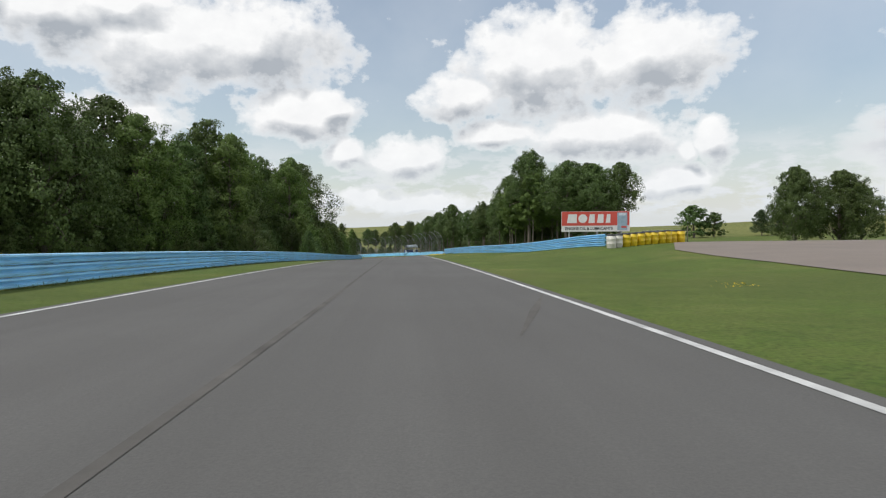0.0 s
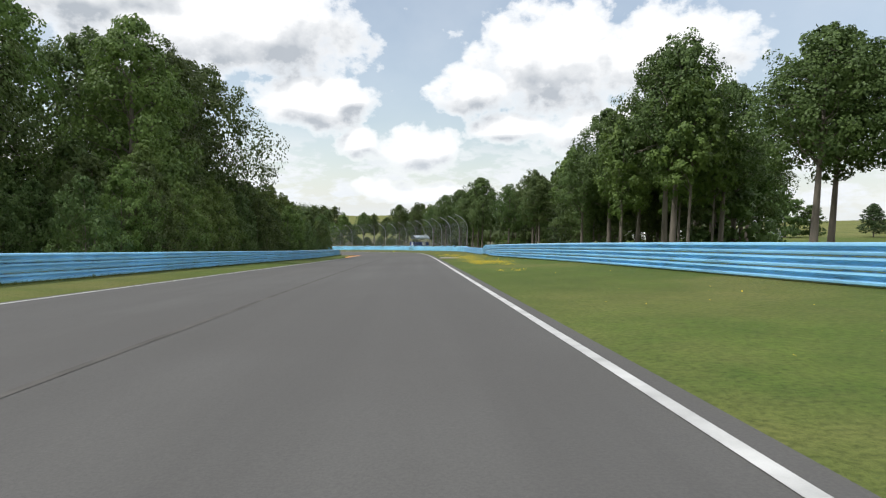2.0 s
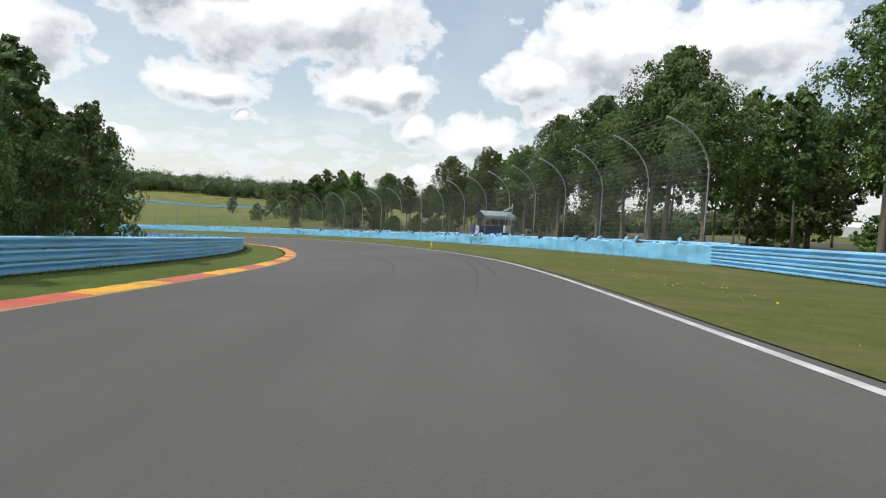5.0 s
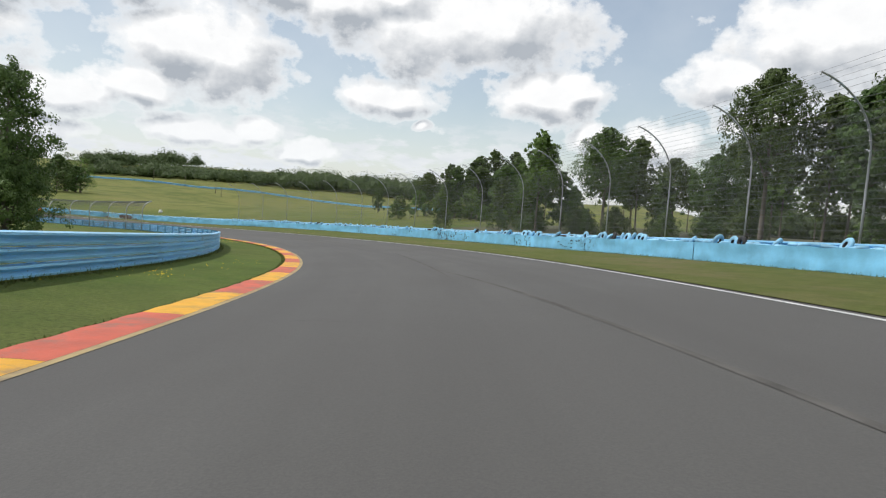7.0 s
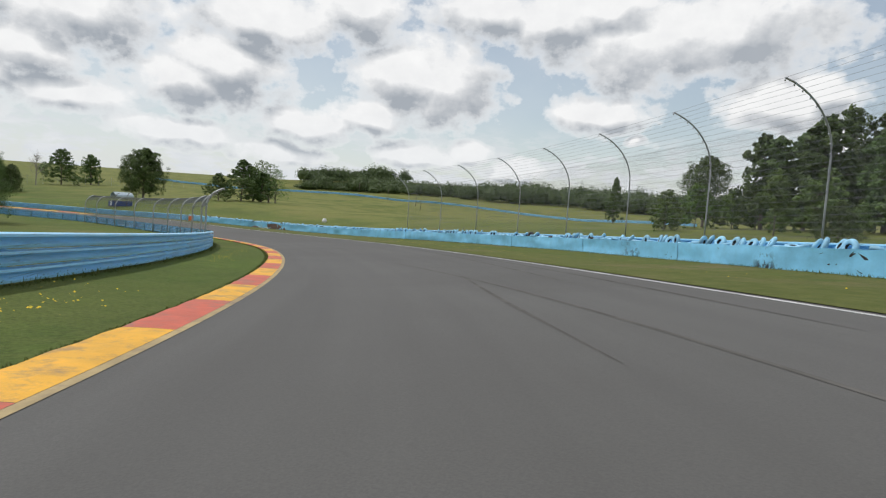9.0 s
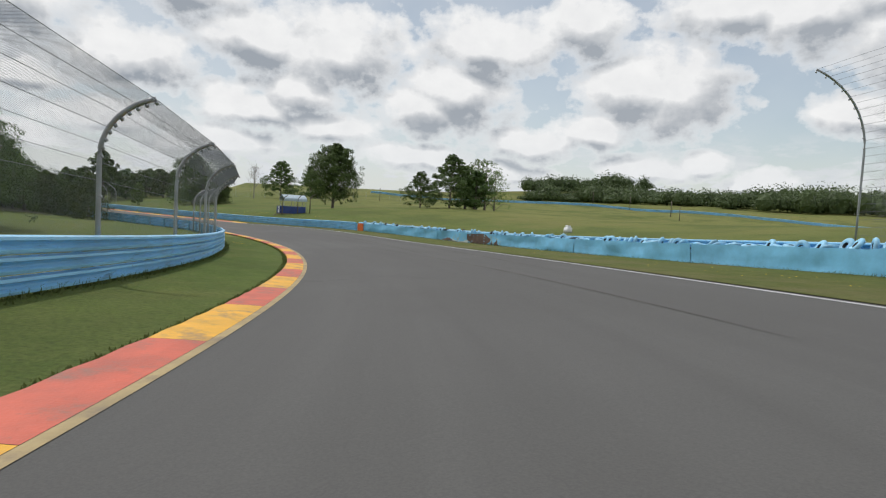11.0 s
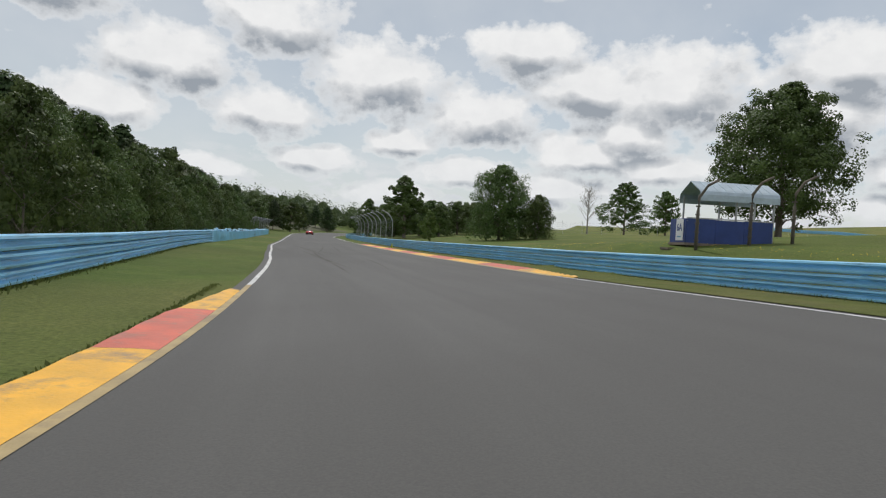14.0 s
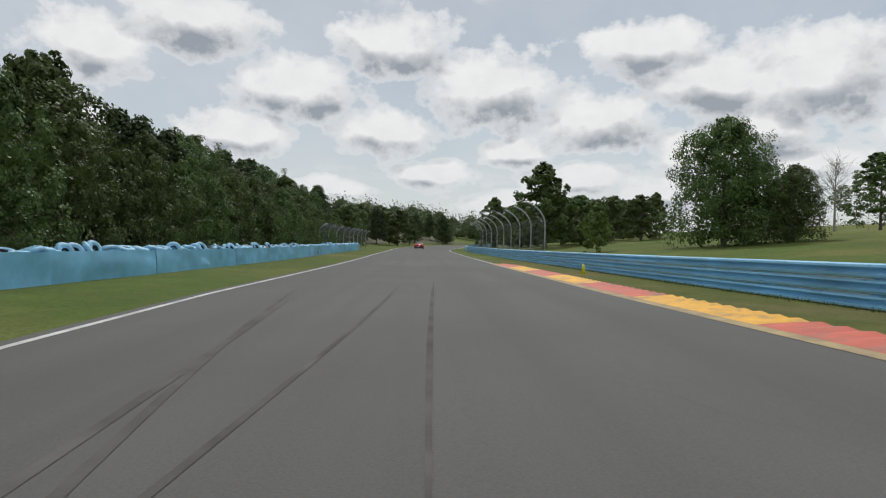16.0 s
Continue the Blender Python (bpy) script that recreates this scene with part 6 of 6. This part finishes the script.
def tufts():
    """Rough uncut grass along the rails, walls and kerbs."""
    rng = np.random.default_rng(21)
    sets = []

    def row(s0, s1, off, spread, per_m, h):
        n = int((s1 - s0) * per_m)
        s = rng.uniform(s0, s1, n)
        grid = np.linspace(s0, s1, 200)
        l = np.interp(s, grid, [off(g) for g in grid]) + rng.normal(size=n) * spread
        on_grass = (l < np.interp(s, EDGE_S, LEFT_L) - 0.34) | (l > np.interp(s, EDGE_S, RIGHT_L) + 0.34)
        s, l = s[on_grass], l[on_grass]
        n = len(s)
        p = places(s, l) - (0, 0, 0.01)
        a = rng.uniform(0, 6.28, n)
        w = 0.012 + 0.012 * rng.random(n)
        q = h * rng.uniform(0.5, 1.3, n)
        u = np.stack([np.cos(a) * w, np.sin(a) * w, 0 * w], 1)
        tip = np.stack([rng.normal(size=n) * 0.4 * q, rng.normal(size=n) * 0.4 * q, q], 1)
        sets.append(np.stack([p - u, p + u, p + tip], 1).reshape(-1, 3))

    row(103.1, 416.5, lambda s: LEFT_RAIL(s) + 0.1, 0.12, 60, 0.14)
    row(-5, 103.1, lambda s: LEFT_RAIL(s) + 0.1, 0.12, 40, 0.14)
    row(103.1, 177.4, lambda s: RIGHT_RAIL(s) - 0.1, 0.15, 50, 0.14)
    row(177.4, 370.3, lambda s: RIGHT_WALL(s) - 0.12, 0.15, 50, 0.12)
    row(371.4, 450.5, lambda s: RIGHT_FAR(s) - 0.1, 0.2, 60, 0.12)
    # ragged turf along the kerb and the paint
    row(143, 386, lambda s: left_edge(s) - 0.82, 0.05, 80, 0.045)
    verts = np.concatenate(sets)
    faces = np.arange(len(verts)).reshape(-1, 3)
    blade = foliage("grass_blade", (0.085, 0.120, 0.032), (0.165, 0.190, 0.060), 0.35)
    tagged(new("grass_tufts", mesh_of("grass_tufts", verts.tolist(), faces.tolist(), blade)), "rough grass blades along the verges", "grass", kind="stuff")


tufts()


# ---- car ahead ----
def car(p, heading):
    root = thing("car", pose(p.x, p.y, p.z, 0, 0, heading), "low dark red sports coupe on the asphalt", "car")
    # cross sections along the length: x from tail to nose, half width, sill, waist, roof
    sec = [(-2.1, .78, .34, .62, .66), (-2.0, .86, .22, .78, .86), (-1.4, .90, .18, .88, 1.02), (-0.6, .90, .16, .88, 1.22), (0.2, .89, .16, .86, 1.22), (0.9, .89, .16, .84, .90), (1.6, .87, .18, .74, .76), (2.05, .80, .22, .58, .60), (2.15, .66, .32, .50, .50)]
    verts, faces = [], []
    for x, w, lo, mid, top in sec:
        for y, z in ((-w, lo), (-w, mid - .08), (-w * .94, mid), (-w * .62, top), (w * .62, top), (w * .94, mid), (w, mid - .08), (w, lo)):
            verts.append((x, y, z))
    n = 8
    for i in range(len(sec) - 1):
        for k in range(n):
            q = (k + 1) % n
            faces.append((i * n + k, (i + 1) * n + k, (i + 1) * n + q, i * n + q))
    faces += [tuple(range(n)), tuple(range((len(sec) - 1) * n, len(sec) * n))[::-1]]
    part("body", mesh_of("body", verts, faces, CAR_RED, True), None, root)
    part("rear_window", box(0.75, 1.05, 0.02, (-1.05, 0, 1.135), 0.0, Matrix.Rotation(radians(-14), 4, "Y")), GLASS_DARK, root)
    part("windscreen", box(0.72, 1.05, 0.02, (0.56, 0, 1.08), 0.0, Matrix.Rotation(radians(25), 4, "Y")), GLASS_DARK, root)
    for y in (-.6, .6):
        part("tail_lamp", box(0.03, 0.3, 0.1, (-2.06, y, .70), 0.01), SIGN_RED, root)
    part("plate", box(0.02, 0.4, 0.12, (-2.11, 0, .5)), WHITE_PAINT, root)
    part("bumper", box(0.12, 1.5, 0.2, (-2.08, 0, .32), 0.03), BLACK_PAINT, root)
    for x in (-1.3, 1.35):
        for y in (-.8, .8):
            wheel = part("wheel", TYRE_DARK, None, root)
            wheel.matrix_local = pose(x, y, 0.31, 90, 0, 0) @ Matrix.Diagonal((0.95, 0.95, 1.1, 1))
            bm = bmesh.new()
            bmesh.ops.create_cone(bm, cap_ends=True, segments=14, radius1=0.2, radius2=0.2, depth=0.14)
            part("rim", bm, GALV, wheel)


p = P(535.0, -1.2)
car(p, 192)


def bare_tree(x, y, h):
    rng = np.random.default_rng(17)
    root = thing("bare_tree", pose(x, y, ground_z(x, y) - 0.1), "leafless grey tree on the hillside", "tree")
    tubes = [tube_data([(0, 0, 0), (0.1, 0, h * 0.4), (0, 0.1, h)], [0.2, 0.13, 0.02], 7, False)]
    for k in range(46):
        z = h * rng.uniform(0.25, 0.92)
        a, q = rng.uniform(0, 6.28), h * 0.28 * (1.15 - z / h)
        b = (q * math.cos(a), q * math.sin(a), z + q * 1.1)
        tubes.append(limb(rng, (0, 0, z), b, 0.05, 0.012, 4))
        for m in range(3):
            t = rng.uniform(0.4, 0.9)
            o = Vector(b) * t + Vector((0, 0, z)) * (1 - t)
            tubes.append(limb(rng, o, o + Vector(rng.normal(size=3) * 0.09 * h) + Vector((0, 0, 0.08 * h)), 0.02, 0.008, 3))
    v, f = joined(tubes)
    part("crown", mesh_of("bare_crown", v, f, surface("grey_bark", (0.26, 0.24, 0.21), 0.9, vary=0.25), True), None, root)


bare_tree(-296, 300, 11.0)


# ---- far things beyond the trees ----
def tent(x, y, long, turn):
    root = thing("paddock_tent", pose(x, y, ground_z(x, y), 0, 0, turn), "white paddock tent standing beyond the trees", "tent", "paddock tents")
    w, h, r = 6.0, 2.4, 3.6
    verts, faces = [], []
    for k in (-1, 1):
        verts += [(k * long / 2, -w / 2, h), (k * long / 2, 0, r), (k * long / 2, w / 2, h)]
    faces = [(0, 3, 4, 1), (1, 4, 5, 2), (0, 1, 2), (3, 5, 4), (0, 2, 5, 3)]
    part("roof", mesh_of("tent_roof", verts, faces, WHITE_PAINT), None, root)
    for sg in (-1, 1):
        part("side_sheet", box(long - 0.2, 0.03, h, (0, sg * (w / 2 - 0.05), h / 2)), WHITE_PAINT, root)
        for k in (-1, 0, 1):
            part("pole", box(0.08, 0.08, h, (k * (long / 2 - 0.05), sg * (w / 2 - 0.15), h / 2)), GALV, root)


for x, y, long, turn in ((70, 300, 9, 0), (86, 296, 6, 4), (104, 300, 8, 0)):
    tent(x, y, long, turn)


def grandstand(x, y, turn):
    root = thing("grandstand", pose(x, y, ground_z(x, y), 0, 0, turn), "stepped aluminium grandstand beyond the track", "grandstand")
    for k in range(9):
        part("bench", box(16, 0.35, 0.06, (0, k * 0.75, 1.0 + k * 0.5), 0.01), STEEL_ROOF, root)
        part("footboard", box(16, 0.35, 0.05, (0, k * 0.75 - 0.4, 0.6 + k * 0.5), 0.01), GALV, root)
    for k in range(6):
        bx = -7.8 + k * 3.12
        part("frame", box(0.12, 6.2, 0.12, (bx, 3.0, 2.5), 0, Matrix.Rotation(radians(33.7), 4, "X")), GALV, root)
        part("strut", box(0.12, 0.12, 5.0, (bx, 6.2, 2.5)), GALV, root)
    part("handrail", box(16, 0.06, 0.06, (0, 6.4, 6.3)), GALV, root)


grandstand(97, 262, -20)


# fences, poles and a house along the crest of the hill
def crest_fence(pts, h, gap, label):
    root = thing("wire_fence", Matrix.Identity(4), label, "fence", "fences on the hill")
    line, st = spline([(x, y, 0, 0) for x, y in pts], gap)
    tops = []
    for a in line:
        z = ground_z(a[0], a[1])
        v, f = tube_data([(a[0], a[1], z - 0.2), (a[0], a[1], z + h * 0.8), (a[0] + 0.5, a[1] - 0.3, z + h)], [0.06, 0.05, 0.04], 5)
        part("post", mesh_of("fence_post", v, f, GALV, True), None, root)
        tops.append(Vector((a[0], a[1], z)))
    for k in range(6):
        v, f = tube_data([p + Vector((0, 0, 0.3 + (h * 0.85 - 0.3) * k / 5)) for p in tops], [0.012] * len(tops), 3, False)
        part("wire", mesh_of("wire", v, f, WIRE), None, root)


crest_fence([(-312, 286), (-318, 310), (-326, 340), (-330, 372)], 3.4, 5.5, "curved catch fence along the crest of the hill")


def utility_pole(x, y, h):
    root = thing("utility_pole", pose(x, y, ground_z(x, y) - 0.3, 0, 0, random.uniform(0, 90)), "weathered wooden utility pole on the hill", "pole", "poles on the hill")
    v, f = tube_data([(0, 0, 0), (0, 0, h)], [0.14, 0.09], 8)
    part("pole", mesh_of("pole_tube", v, f, BARK, True), None, root)
    part("crossarm", box(0.7, 0.08, 0.1, (0, 0, h - 0.5), 0.01), BARK, root)


for x, y, h in ((-299, 447, 6.0), (-275, 446, 5.8), (-236, 427, 5.6), (-226, 420, 4.8), (-306, 334, 5.5), (-316, 352, 5.5), (62, 150, 6.5)):
    utility_pole(x, y, h)
